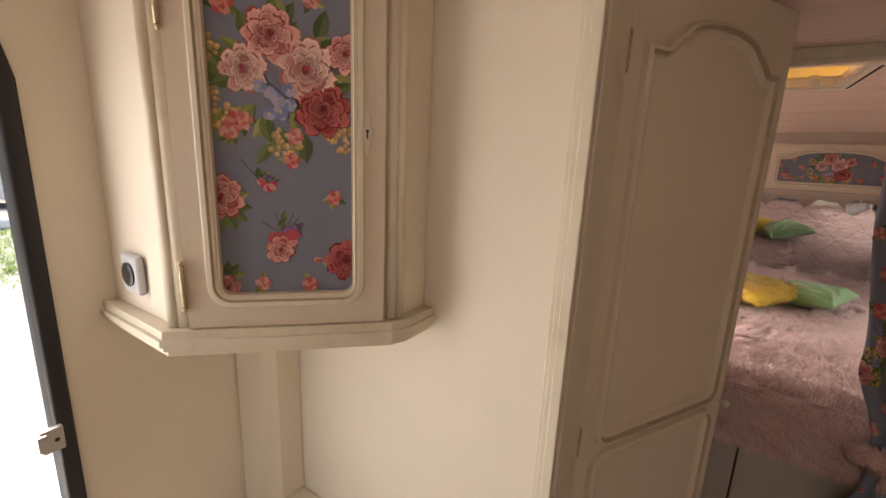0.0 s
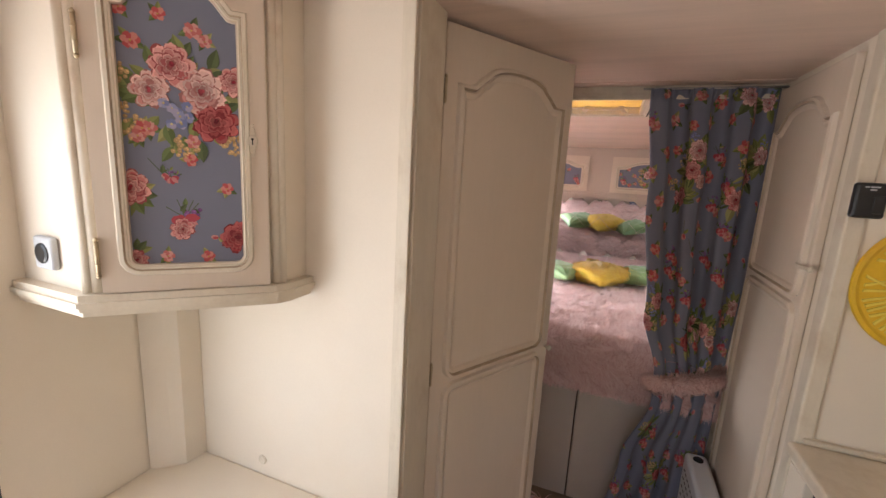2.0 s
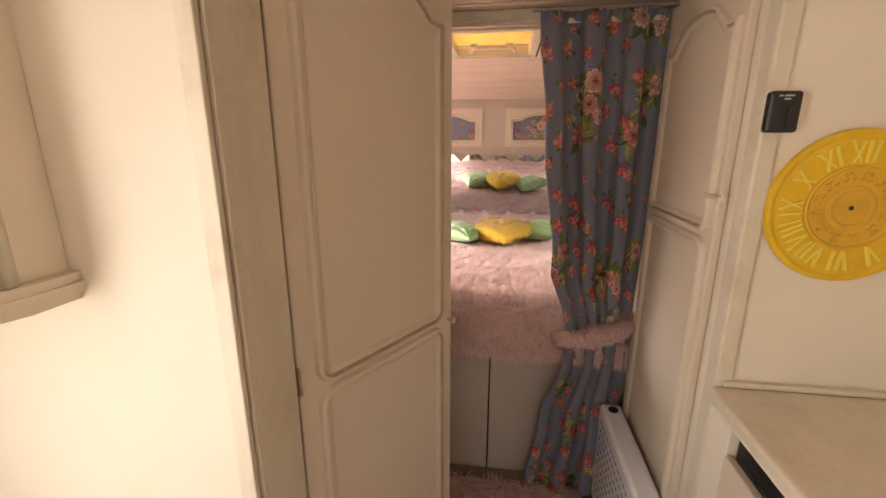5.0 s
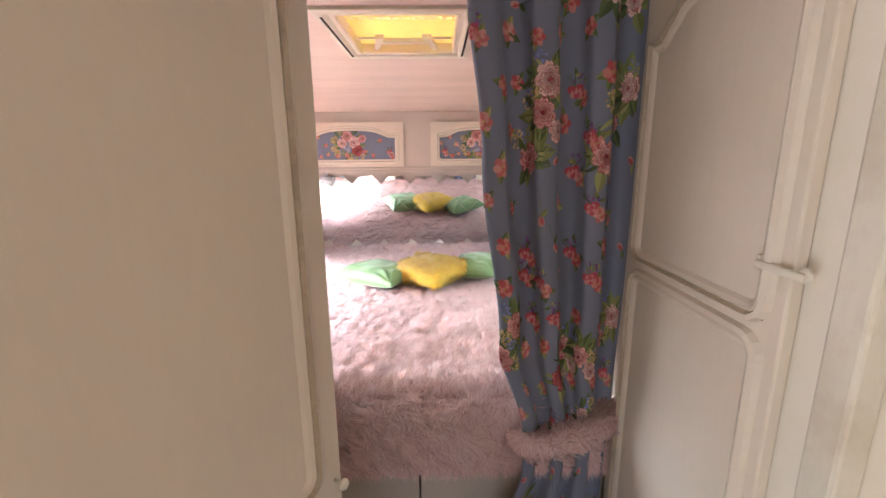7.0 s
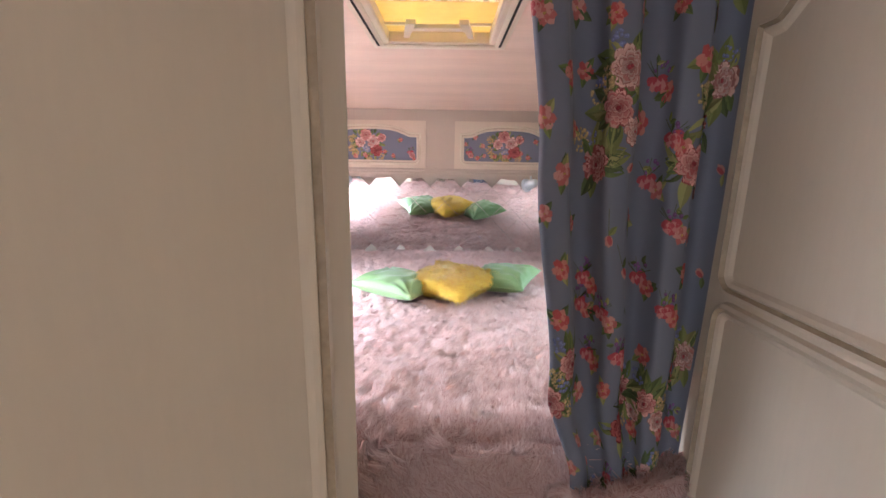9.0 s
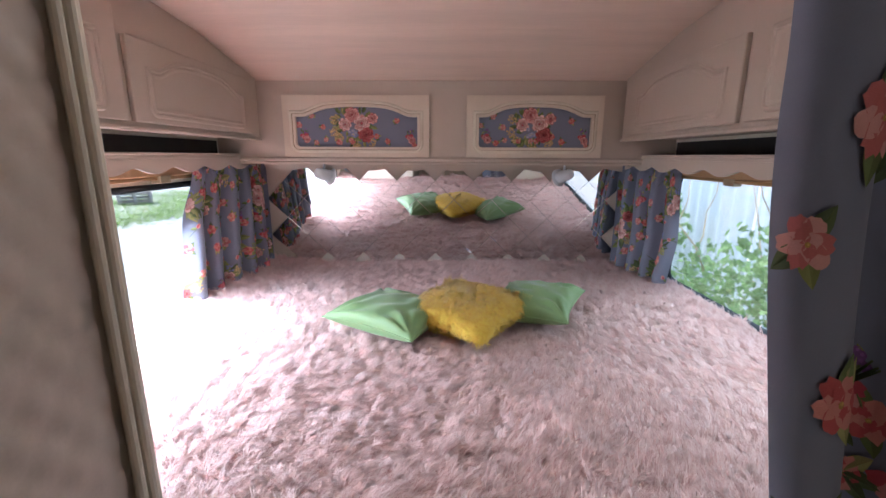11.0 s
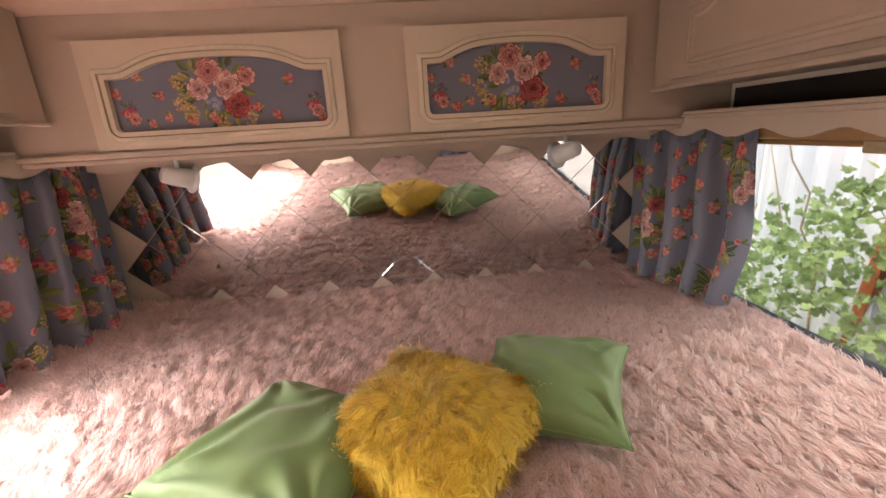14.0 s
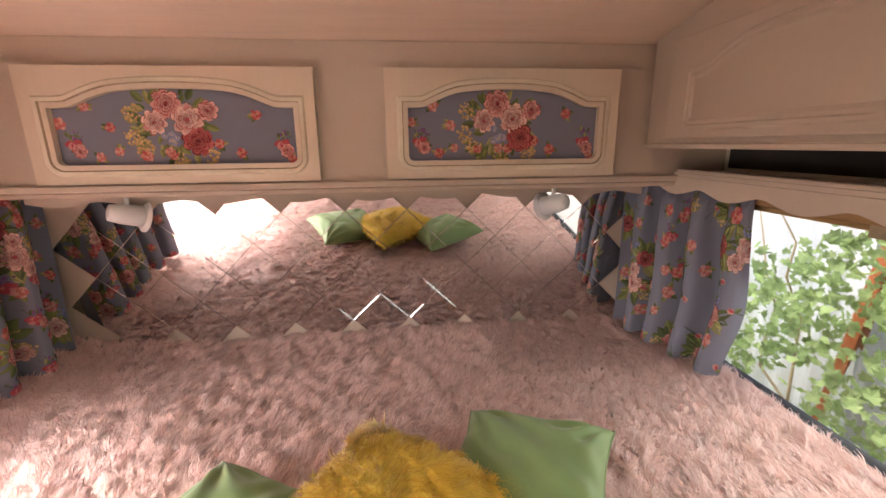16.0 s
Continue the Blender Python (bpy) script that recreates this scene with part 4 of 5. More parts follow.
# ---------------------------------------------------------------- bedroom: lockers
front = thing("bedhead_locker", "beige overhead locker with two rose-print fabric doors", "locker")
part("carcass", prism([(3.872, 1.431), (4.199, 1.431), (4.199, 1.703), (3.872, 1.795)], XL + 0.001, XR - 0.001, "x"), LOCKP, front)
bm = box(XL + 0.10, XR - 0.10, 3.852, 3.8715, 1.424, 1.442, 0.005)
box(XL + 0.10, XR - 0.10, 3.862, 3.8715, 1.410, 1.4235, 0.004, bm=bm)
part("bottom_moulding", bm, LOCKP, front)
for n, (x0, w, seed) in enumerate(((-0.494, 0.694, 11), (0.378, 0.640, 12))):
    d = thing("locker_door", "", "", pose(x0, 3.8715, 1.446))
    d.parent = front
    for k in ("label", "category", "group", "kind"):
        if k in d:
            del d[k]
    ho = outline(w - 0.112, 0.186, 0.046, 0.016, 0.058, 0.046, shoulder=0.2)
    part("door_frame", holed_board(rect(0, w, 0, 0.282), offset_loop(ho, -0.001), 0.0, -0.022), DOORP, d)
    part("panel_moulding", moulding(ho, [(0.028, 0.0215), (0.023, 0.027), (0.014, 0.0275), (0.010, 0.019), (0.005, 0.021), (0.0, 0.015), (-0.001, 0.004)], glaze=(2, 5)), [TRIMP, GLAZE], d)
    part("fabric_panel", prism(offset_loop(ho, 0.004), -0.004, -0.001, "y"), CLOTH, d, "slate-blue cotton with a bunch of roses")
    p = Print(seed)
    hw = w - 0.112
    for fx, fz in ((0.08, 0.25), (0.16, 0.12), (0.22, 0.55), (0.13, 0.85), (0.75, 0.16), (0.83, 0.72), (0.24, 0.2), (0.66, 0.3), (0.97, 0.06), (0.02, 0.6)):
        p.small(0.058 + fx * hw, 0.046 + fz * 0.17, p.rng.uniform(0.012, 0.017))
    for fx, fz in ((0.06, 0.34), (0.93, 0.32)):
        p.violet(0.058 + fx * hw, 0.046 + fz * 0.17, 0.020)
        p.rose(0.058 + fx * hw + 0.012, 0.046 + fz * 0.17 - 0.022, 0.018, "coral", 6)
    p.bouquet(0.058 + 0.47 * hw, 0.046 + 0.095, 0.100)
    printed_panel(d, ho, 0.058, 0.058 + hw, 0.046, p)


def scallop(x0, x1, top, low, dip, pitch, n=8, phase=0.0):
    """A board's outline with a wavy lower edge."""
    m = max(8, int((x1 - x0) / pitch * n))
    wave = [(x0 + (x1 - x0) * k / m, low - dip * abs(math.sin(math.pi * ((x0 + (x1 - x0) * k / m) / pitch + phase))) ** 1.6) for k in range(m + 1)]
    return wave + [(x1, top), (x0, top)]


pel = thing("bedhead_pelmet", "narrow beige pelmet with a scalloped lower edge", "pelmet")
part("board", prism(scallop(-0.60, 1.16, 1.4095, 1.392, 0.014, 0.212, 10, -0.05), 3.93, 3.94, "y"), LOCKP, pel)

for side in (-1, 1):
    fx = -0.611 if side < 0 else 1.113
    wall_x = XL + 0.001 if side < 0 else XR - 0.001
    nm = thing("side_locker", "beige overhead side locker with moulded flap doors over the bed", "locker", group="side lockers")
    lo, hi = sorted((fx, wall_x))
    poly = [(2.263, 1.533), (3.8515, 1.533), (3.8515, 1.800), (3.40, 1.886), (2.98, 1.928), (2.263, 1.928)]
    part("carcass", prism(poly, lo, hi, "x"), LOCKP, nm)
    part("bottom_strip", box(min(fx - 0.012, fx + 0.012), max(fx - 0.012, fx + 0.012), 2.263, 3.8515, 1.520, 1.5325, 0.004), LOCKP, nm)
    for y0, y1 in ((2.30, 3.00), (3.03, 3.75)):
        fl = thing("flap_door", "", "")
        fl.parent = nm
        for k in ("label", "category", "group", "kind"):
            if k in fl:
                del fl[k]
        w = y1 - y0
        fl.matrix_world = pose(fx, y0, 1.545, 0, 0, 90) if side < 0 else pose(fx, y1, 1.545, 0, 0, -90)
        hgt = 0.235 if y0 > 3 else 0.30
        part("leaf", box(0.0, w, -0.016, -0.0005, 0.0, hgt, 0.004), LOCKP, fl)
        pm = moulding(outline(w - 0.16, hgt - 0.075, 0.05, 0.014, 0.08, 0.034, shoulder=0.2), [(0.018, 0.0), (0.014, 0.005), (0.007, 0.006), (0.003, 0.002), (-0.004, 0.004), (-0.012, 0.0005)])
        for v in pm.verts:
            v.co.y -= 0.0155
        part("panel_moulding", pm, LOCKP, fl)
    sx = -0.720 if side < 0 else 1.220
    sh = thing("window_shelf", "beige shelf with a scalloped pelmet over the bedroom window", "shelf", group="window shelves")
    lo, hi = sorted((sx, wall_x))
    part("shelf_board", box(lo, hi, 2.263, 3.8715, 1.438, 1.450, 0.002), LOCKP, sh)
    f0, f1 = sorted((sx, sx + 0.012 * side))
    part("pelmet_board", prism(scallop(2.263, 4.05, 1.4375, 1.408, 0.022, 0.20, 10, 0.2), f0, f1, "x"), LOCKP, sh, "scalloped pelmet")
    part("nosing", box(min(sx - 0.008, sx + 0.008), max(sx - 0.008, sx + 0.008), 2.263, 3.85, 1.4505, 1.460, 0.003), LOCKP, sh)
    # near-black board: the shade inside the open shelf, put in as colour
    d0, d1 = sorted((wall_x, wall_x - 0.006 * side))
    part("shade_board", box(d0, d1, 2.27, 3.85, 1.4605, 1.519), DARK, sh, "near-black back board standing in for the shelf's shade")
    bl = thing("roller_blind", "brown pine roller-blind cassette above the bedroom window", "blind", group="window blinds")
    c0, c1 = sorted((wall_x - 0.004 * side, wall_x - 0.045 * side))
    part("cassette", box(c0, c1, 2.42, 3.86, 1.372, 1.408, 0.006), BLIND, bl)
    part("pull_bar", box(c0 + 0.008, c1 - 0.008, 2.43, 3.85, 1.358, 1.3715, 0.004), BLIND, bl)
    part("pull_tab", box(c0 + 0.004, c1 + 0.004 * -side, 3.36, 3.42, 1.346, 1.3745, 0.004), BRASS, bl, "brass-brown pull tab")

# windows
for nm, o, x, s in (("window_left", WIN_L, XL, -1), ("window_right", WIN_R, XR, 1)):
    e = thing(nm, "acrylic caravan window in a black rubber frame", "window", kind="structure")
    bm = moulding(o, [(0.012, 0.0), (0.011, 0.006), (0.004, 0.008), (-0.008, 0.006), (-0.012, 0.001), (-0.012, -0.04)])
    part("window_frame", turned_verts(bm, lambda c: (x - s * -c.y if s < 0 else x + c.y, c.x, c.z)), RUBBER, e, smooth=True)
    pane = part("pane", prism(offset_loop(o, -0.004), x + s * 0.026, x + s * 0.030, "x"), GLASS, e)
    pane.visible_shadow = False

# roof hatch
hatch = thing("roof_hatch", "cream plastic roof hatch with a folded amber screen and handle bar", "roof hatch")
bm = moulding(rect(HX0, HX1, HY0, HY1), [(0.035, 0.0), (0.035, 0.010), (0.020, 0.014), (0.004, 0.013), (-0.006, 0.008), (-0.006, -0.05)])
part("frame", turned_verts(bm, lambda c: (c.x, c.z, CZ + c.y)), IVORY, hatch)
bm = moulding(rect(HX0 + 0.03, HX1 - 0.03, HY0 + 0.03, HY1 - 0.04), [(0.024, -0.004), (0.024, 0.006), (0.006, 0.008), (0.0, 0.004), (0.0, -0.03)])
part("inner_frame", turned_verts(bm, lambda c: (c.x, c.z, CZ + c.y)), IVORY, hatch)
bm = bmesh.new()
for k in range(46):
    y = HY0 + 0.02 + k * 0.011
    for x in (HX0 - 0.012, HX1 + 0.012):
        box(x - 0.004, x + 0.004, y, y + 0.005, CZ - 0.0155, CZ - 0.0135, bm=bm)
tagged(part("screen_beads", bm, DARK, hatch, "row of small dark slots"), kind="stuff")
for y0, y1 in ((HY0 + 0.005, HY0 + 0.205), (HY0 + 0.225, HY1 - 0.005)):
    part("amber_screen", box(HX0 + 0.002, HX1 - 0.002, y0, y1, CZ + 0.040, CZ + 0.046), AMBER, hatch, "pleated amber flyscreen")
for k in range(11):
    part("screen_bar", box(HX0 + 0.03 + k * 0.036, HX0 + 0.046 + k * 0.036, HY0 + 0.2055, HY0 + 0.2245, CZ + 0.041, CZ + 0.045), IVORY, hatch)
part("end_gap", box(HX0 + 0.03, HX1 - 0.03, HY1 - 0.035, HY1 - 0.012, CZ + 0.002, CZ + 0.012), DARK, hatch, "dark gap at the frame's end")
bm = box(0.20, 0.40, HY1 - 0.20, HY1 - 0.165, CZ - 0.004, CZ + 0.012, 0.004)
for s in (-1, 1):
    c = 0.30 + s * 0.085
    prism([(c - 0.016, HY1 - 0.26), (c + 0.016, HY1 - 0.26), (c + s * 0.03 + 0.010, HY1 - 0.10), (c + s * 0.03 - 0.010, HY1 - 0.10)], CZ - 0.008, CZ + 0.008, "z", 0.002, bm)
    box(c - 0.09 if s < 0 else c + 0.02, c - 0.02 if s < 0 else c + 0.09, HY1 - 0.235, HY1 - 0.222, CZ - 0.002, CZ + 0.006, 0.002, bm=bm)
part("handle_bar", bm, IVORY, hatch, "ivory plastic handle bar on two arms")
dome = part("dome", box(HX0 - 0.02, HX1 + 0.02, HY0 - 0.02, HY1 + 0.02, CZ + 0.060, CZ + 0.066, 0.002), GLASS, hatch, "clear acrylic dome")
dome.visible_shadow = False

# ---------------------------------------------------------------- mirror tiles
mir = thing("mirror_tiles", "silvered mirror tiles set diagonally on the wall at the bed's head", "mirror", pose(0, YF - 0.006, 0.86, MIRROR_TILT, 0, 0))
part("backing_board", box(XL + 0.002, XR - 0.002, 0.001, 0.005, -0.06, 0.575), LOCKP, mir, "beige backing board")
DIAG, MX, MZ = 0.212, -0.311, 1.32
h = DIAG / 2 - 0.0006
me = bpy.data.meshes.new("mirror_tile")
bm = bmesh.new()
ring0 = [bm.verts.new((h * x, 0.0, h * z)) for x, z in ((1, 0), (0, 1), (-1, 0), (0, -1))]
ring1 = [bm.verts.new((h * x, -0.0030, h * z)) for x, z in ((1, 0), (0, 1), (-1, 0), (0, -1))]
g = h - 0.0013
ring2 = [bm.verts.new((g * x, -0.0036, g * z)) for x, z in ((1, 0), (0, 1), (-1, 0), (0, -1))]
for a, b in ((ring0, ring1), (ring1, ring2)):
    for i in range(4):
        bm.faces.new((a[i], b[i], b[(i + 1) % 4], a[(i + 1) % 4]))
bm.faces.new(ring2)
bmesh.ops.recalc_face_normals(bm, faces=bm.faces[:])
bm.to_mesh(me)
bm.free()
me.materials.append(MIRROR)
rt = random.Random(5)
for row in range(5):
    z = MZ - row * DIAG / 2
    off = DIAG / 2 if row % 2 else 0.0
    for k in range(-3, 9):
        x = MX + off + k * DIAG
        if -0.66 < x < 1.22:
            o = new("mirror_tile", me)
            o.parent = mir
            o.matrix_local = pose(x, 0.0, z - 0.86, rt.gauss(0, 0.12), 0, rt.gauss(0, 0.12))

# swivel reading lamps under the locker
for x, yaw, side in ((-0.325, -40, -1), (0.865, 30, 1)):
    la = thing("reading_spotlight", "small white swivel reading spotlight with a round rim", "spotlight", pose(x, 3.902, 1.4305), group="reading spotlights")
    part("ceiling_plate", turned([(0.024, -0.006), (0.024, 0.0)], None, 20), WHITEP, la)
    part("neck", cyl((0, 0, -0.006), (0, 0, -0.050), 0.006, n=10), WHITEP, la, smooth=True)
    hm = pose(0, 0, -0.072, 105, 0, 180 + yaw)
    part("shade", turned([(0.010, -0.050), (0.022, -0.046), (0.027, -0.02), (0.030, 0.03), (0.028, 0.031), (0.022, 0.01)], hm, 24), WHITEP, la, "white cylindrical shade", smooth=True)
    part("rim", turned([(0.029, 0.030), (0.044, 0.036), (0.044, 0.039), (0.029, 0.034)], hm, 28), WHITEP, la, "white plastic rim", smooth=True)
    part("bulb", turned([(0.004, 0.008), (0.012, 0.016), (0.008, 0.026), (0.002, 0.030)], hm, 16), IVORY, la, smooth=True)

# ---------------------------------------------------------------- bed
BX0, BX1, BY0, BY1 = XL + 0.002, XR - 0.002, 2.175, 4.188


def bed_z(x, y):
    """Height of the cover's cloth: a soft mattress with lumps, rucks at the foot."""
    v = Vector((x * 2.2, y * 2.2, 0.3))
    z = 0.818 + 0.007 * noise.noise(v * 13.0) + 0.045 * max(0.0, abs(x - 0.275) - 0.85) / 0.25 + 0.016 * noise.noise(v) + 0.010 * noise.noise(v * 2.7) + 0.008 * noise.noise(v * 7.0) + 0.005 * noise.noise(v * 19.0)
    f = max(0.0, 1 - (y - BY0) / 0.85)
    z += 0.020 * f * noise.noise(Vector((x * 8.0, y * 6.0, 4.2))) + 0.010 * f * noise.noise(Vector((x * 21.0, y * 12.0, 1.2))) + 0.006 * f * math.sin(y * 34 + 3.0 * noise.noise(Vector((x * 2.5, y * 2, 9))))
    z += 0.012 * max(0.0, (y - 3.7) / 0.5) + 0.014 * max(0.0, (y - 4.06) / 0.13) + 0.006 * noise.noise(Vector((x * 13.0, y * 18.0, 2.2)))
    edge = (y - BY0) / 0.07
    if edge < 1:
        z -= 0.05 * (1 - max(edge, 0.0)) ** 2
    return z


bed = thing("bed", "wide fixed bed with beige board base", "bed")
for x0, x1 in ((-0.075, 0.347), (0.353, WX - 0.004)):
    part("base_board", box(x0, x1, 2.205, 2.222, FZ, 0.655, 0.003), BEIGE, bed, "beige painted base board")
part("mattress", box(BX0, BX1, 2.225, 4.19, 0.62, 0.765, 0.03, 3), BEIGE, bed)
spread = thing("bedspread", "long-haired dusty-pink faux-fur bedspread, rumpled", "bedspread")
bm = bmesh.new()
nx, ny = 84, 80
g2 = []
for i in range(nx + 1):
    x = BX0 + (BX1 - BX0) * i / nx
    col = []
    for k in range(8):
        z = 0.60 + 0.165 * k / 8
        ruck = 0.012 * noise.noise(Vector((x * 7, z * 5, 2.0))) + 0.006 * noise.noise(Vector((x * 17, z * 3, 5.0)))
        col.append(bm.verts.new((x, BY0 - 0.012 + ruck * 0.7 - 0.018 * (1 - k / 8), z + 0.014 * noise.noise(Vector((x * 3, 0, 7))) * (1 - k / 8))))
    for k in range(ny + 1):
        y = BY0 + (BY1 - BY0) * (k / ny)
        col.append(bm.verts.new((x, y, bed_z(x, y))))
    g2.append(col)
for a, b in zip(g2, g2[1:]):
    for k in range(len(a) - 1):
        bm.faces.new((a[k], b[k], b[k + 1], a[k + 1]))
part("cloth_backing", bm, FURBASE, spread, smooth=True)


NGX, NGY = 220, 200
BED_GRID = np.array([[bed_z(BX0 + (BX1 - BX0) * i / NGX, BY0 + (BY1 - BY0) * k / NGY) for k in range(NGY + 1)] for i in range(NGX + 1)])


def bed_roots(n, seed, x0, x1, y0, y1):
    """Roots strewn over the cover, with the cloth's own slope."""
    rng = np.random.default_rng(seed)
    x, y = rng.uniform(x0, x1, n), rng.uniform(y0, y1, n)
    fx, fy = (x - BX0) / (BX1 - BX0) * NGX, (y - BY0) / (BY1 - BY0) * NGY
    i, k = np.clip(fx.astype(int), 0, NGX - 1), np.clip(fy.astype(int), 0, NGY - 1)
    u, v = fx - i, fy - k
    a, b, c, d = BED_GRID[i, k], BED_GRID[i + 1, k], BED_GRID[i, k + 1], BED_GRID[i + 1, k + 1]
    z = a * (1 - u) * (1 - v) + b * u * (1 - v) + c * (1 - u) * v + d * u * v
    nor = np.stack([-(b - a) * NGX / (BX1 - BX0), -(c - a) * NGY / (BY1 - BY0), np.ones(n)], 1)
    return np.stack([x, y, z], 1), nor / np.linalg.norm(nor, axis=1, keepdims=True)


N_BED = 560000
R, nor = bed_roots(N_BED, 21, BX0 + 0.01, BX1 - 0.01, BY0 + 0.005, BY1 - 0.005)
lay = np.stack([0.5 * np.sin(R[:, 0] * 3.1 + 1.2) + 0.35 * np.sin(R[:, 1] * 5.0 + R[:, 0] * 2), 0.45 + 0.35 * np.sin(R[:, 0] * 4.0 - R[:, 1] * 3.0), 0 * R[:, 0]], 1)
me = fur_mesh("pile", R, nor, lay * 0.9, 0.030, 0.0016, 0.011, 0.40, 31, 0.60)
tagged(part("pile", me, PINK, spread, "long pink pile in tufts"), kind="stuff")
n = 75000
rng = np.random.default_rng(5)
x, z = rng.uniform(-0.10, WX, n), rng.uniform(0.605, 0.80, n)
R = np.stack([x, np.full(n, BY0 - 0.016) - 0.016 * np.clip((0.765 - z) / 0.165, 0, 1), z], 1)
nor = np.tile([0.0, -1.0, 0.12], (n, 1))
lay = np.stack([0.25 * np.sin(x * 9) + 0.2 * rng.normal(0, 1, n), 0 * x, np.full(n, -1.0)], 1)
tagged(part("hanging_pile", fur_mesh("hanging_pile", R, nor, lay, 0.055, 0.0020, 0.016, 0.5, 32, 0.7), PINK, spread), kind="stuff")

rug = thing("fur_rug", "long-haired dusty-pink faux-fur rug on the aisle floor", "rug")
part("backing", box(0.02, 0.78, 1.25, 2.12, FZ + 0.0005, FZ + 0.012, 0.004), FURBASE, rug)
n = 16000
R = np.stack([rng.uniform(0.02, 0.78, n), rng.uniform(1.25, 2.12, n), np.full(n, FZ + 0.012)], 1)
nor = np.tile([0.0, 0.0, 1.0], (n, 1))
tagged(part("pile", fur_mesh("pile", R, nor, np.tile([0.2, -0.7, 0.0], (n, 1)), 0.045, 0.006, 0.03, 0.7, 33), PINK, rug), kind="stuff")

# ---------------------------------------------------------------- cushions


def cushion_mesh(size, thick, seed, n=44, sag=0.13, wr=0.004):
    """A square cushion: pinched corners, hollowed sides, creases that run in from the corners."""
    bm = bmesh.new()
    top, bot = [], []
    for i in range(n + 1):
        rt_, rb = [], []
        for k in range(n + 1):
            u, v = 2 * i / n - 1, 2 * k / n - 1
            pinch = 1 - sag * (1 - abs(v) ** 2.0) * abs(u) ** 3
            pinch2 = 1 - sag * (1 - abs(u) ** 2.0) * abs(v) ** 3
            x, y = u * size / 2 * pinch, v * size / 2 * pinch2
            d = max(0.0, (1 - u ** 2)) ** 0.5 * max(0.0, (1 - v ** 2)) ** 0.5
            hgt = thick / 2 * d ** 0.75
            r = math.hypot(abs(u) - 1, abs(v) - 1)
            ang = math.atan2(1 - abs(v) + 1e-6, 1 - abs(u) + 1e-6)
            crease = wr * math.sin(ang * 13 + seed) * math.exp(-((r - 0.45) / 0.38) ** 2)
            cr2 = wr * 1.1 * noise.noise(Vector((u * 2.2 + seed, v * 2.2, 1.0))) * d + wr * 1.4 * math.sin((u * 0.8 + v * 1.3) * 9 + 3 * noise.noise(Vector((u * 2, v * 2, seed)))) * d * 0.35
            edge = min(1.0, d * 3)
            rt_.append(bm.verts.new((x, y, hgt + (crease + cr2) * edge)))
            rb.append(rt_[-1] if i in (0, n) or k in (0, n) else bm.verts.new((x, y, -hgt * 0.8)))
        top.append(rt_)
        bot.append(rb)
    for i in range(n):
        for k in range(n):
            bm.faces.new((top[i][k], top[i + 1][k], top[i + 1][k + 1], top[i][k + 1]))
            bm.faces.new((bot[i][k], bot[i][k + 1], bot[i + 1][k + 1], bot[i + 1][k]))
    return bm


def seam(size, sag=0.13, n=24):
    pts = []
    for s in range(4):
        for k in range(n):
            v = 2 * k / n - 1
            u = 1 - sag * (1 - v ** 2)
            p = Vector((u * size / 2, v * size / 2, 0))
            p.rotate(Euler((0, 0, s * math.pi / 2)))
            pts.append(p)
    return pts + [pts[0]]


for nm, m, seed in (("green_cushion", pose(0.100, 3.255, 0.882, 3, 3, 65), 2.0), ("green_cushion", pose(0.640, 3.375, 0.888, 4, -5, -27), 5.0)):
    c = thing(nm, "plain green cotton cushion lying on the pink fur bedspread", "cushion", m, group="green cushions")
    part("cover", cushion_mesh(0.365 if seed < 3 else 0.335, 0.125, seed, wr=0.0065), GREEN_C, c, smooth=True)
    part("piped_seam", tube(seam(0.365 if seed < 3 else 0.335), 0.0022, 6), GREEN_C, c, smooth=True)

ycush = thing("yellow_cushion", "shaggy yellow faux-fur cushion between two green ones", "cushion", pose(0.368, 3.285, 0.888, 2, 0, -36))
bm = cushion_mesh(0.365, 0.105, 8.0, 40, 0.10, 0.002)
part("cover", bm, YFURBASE, ycush, smooth=True)
rng = np.random.default_rng(17)
n = 75000
u, v = rng.uniform(-1, 1, n), rng.uniform(-1, 1, n)
d = np.sqrt(np.maximum(0, 1 - u ** 2)) * np.sqrt(np.maximum(0, 1 - v ** 2))
x = u * 0.365 / 2 * (1 - 0.10 * (1 - v ** 2) * np.abs(u) ** 3)
y = v * 0.365 / 2 * (1 - 0.10 * (1 - u ** 2) * np.abs(v) ** 3)
topside = rng.random(n) < 0.8
z = np.where(topside, 0.0525 * d ** 0.75, -0.042 * d ** 0.75)
R = np.stack([x, y, z], 1)
nor = np.stack([u * np.abs(u) ** 1.5 * 0.9, v * np.abs(v) ** 1.5 * 0.9, np.where(topside, 0.25 + d, -0.25 - d)], 1)
nor /= np.linalg.norm(nor, axis=1, keepdims=True)
lay = np.stack([u * 0.9 + 0.25 * np.sin(v * 5), v * 0.9 + 0.25 * np.cos(u * 4) - 0.3, 0 * u], 1)
tagged(part("pile", fur_mesh("pile", R, nor, lay * 0.9, 0.036, 0.0018, 0.011, 0.36, 34, 0.75), YELLOW, ycush, "long yellow pile in tufts"), kind="stuff")

# ---------------------------------------------------------------- curtains


def lerp(table, z):
    for (z0, a), (z1, b) in zip(table, table[1:]):
        if z0 <= z <= z1:
            q = (z - z0) / (z1 - z0)
            q = q * q * (3 - 2 * q)
            return a + (b - a) * q
    return table[0][1] if z < table[0][0] else table[-1][1]


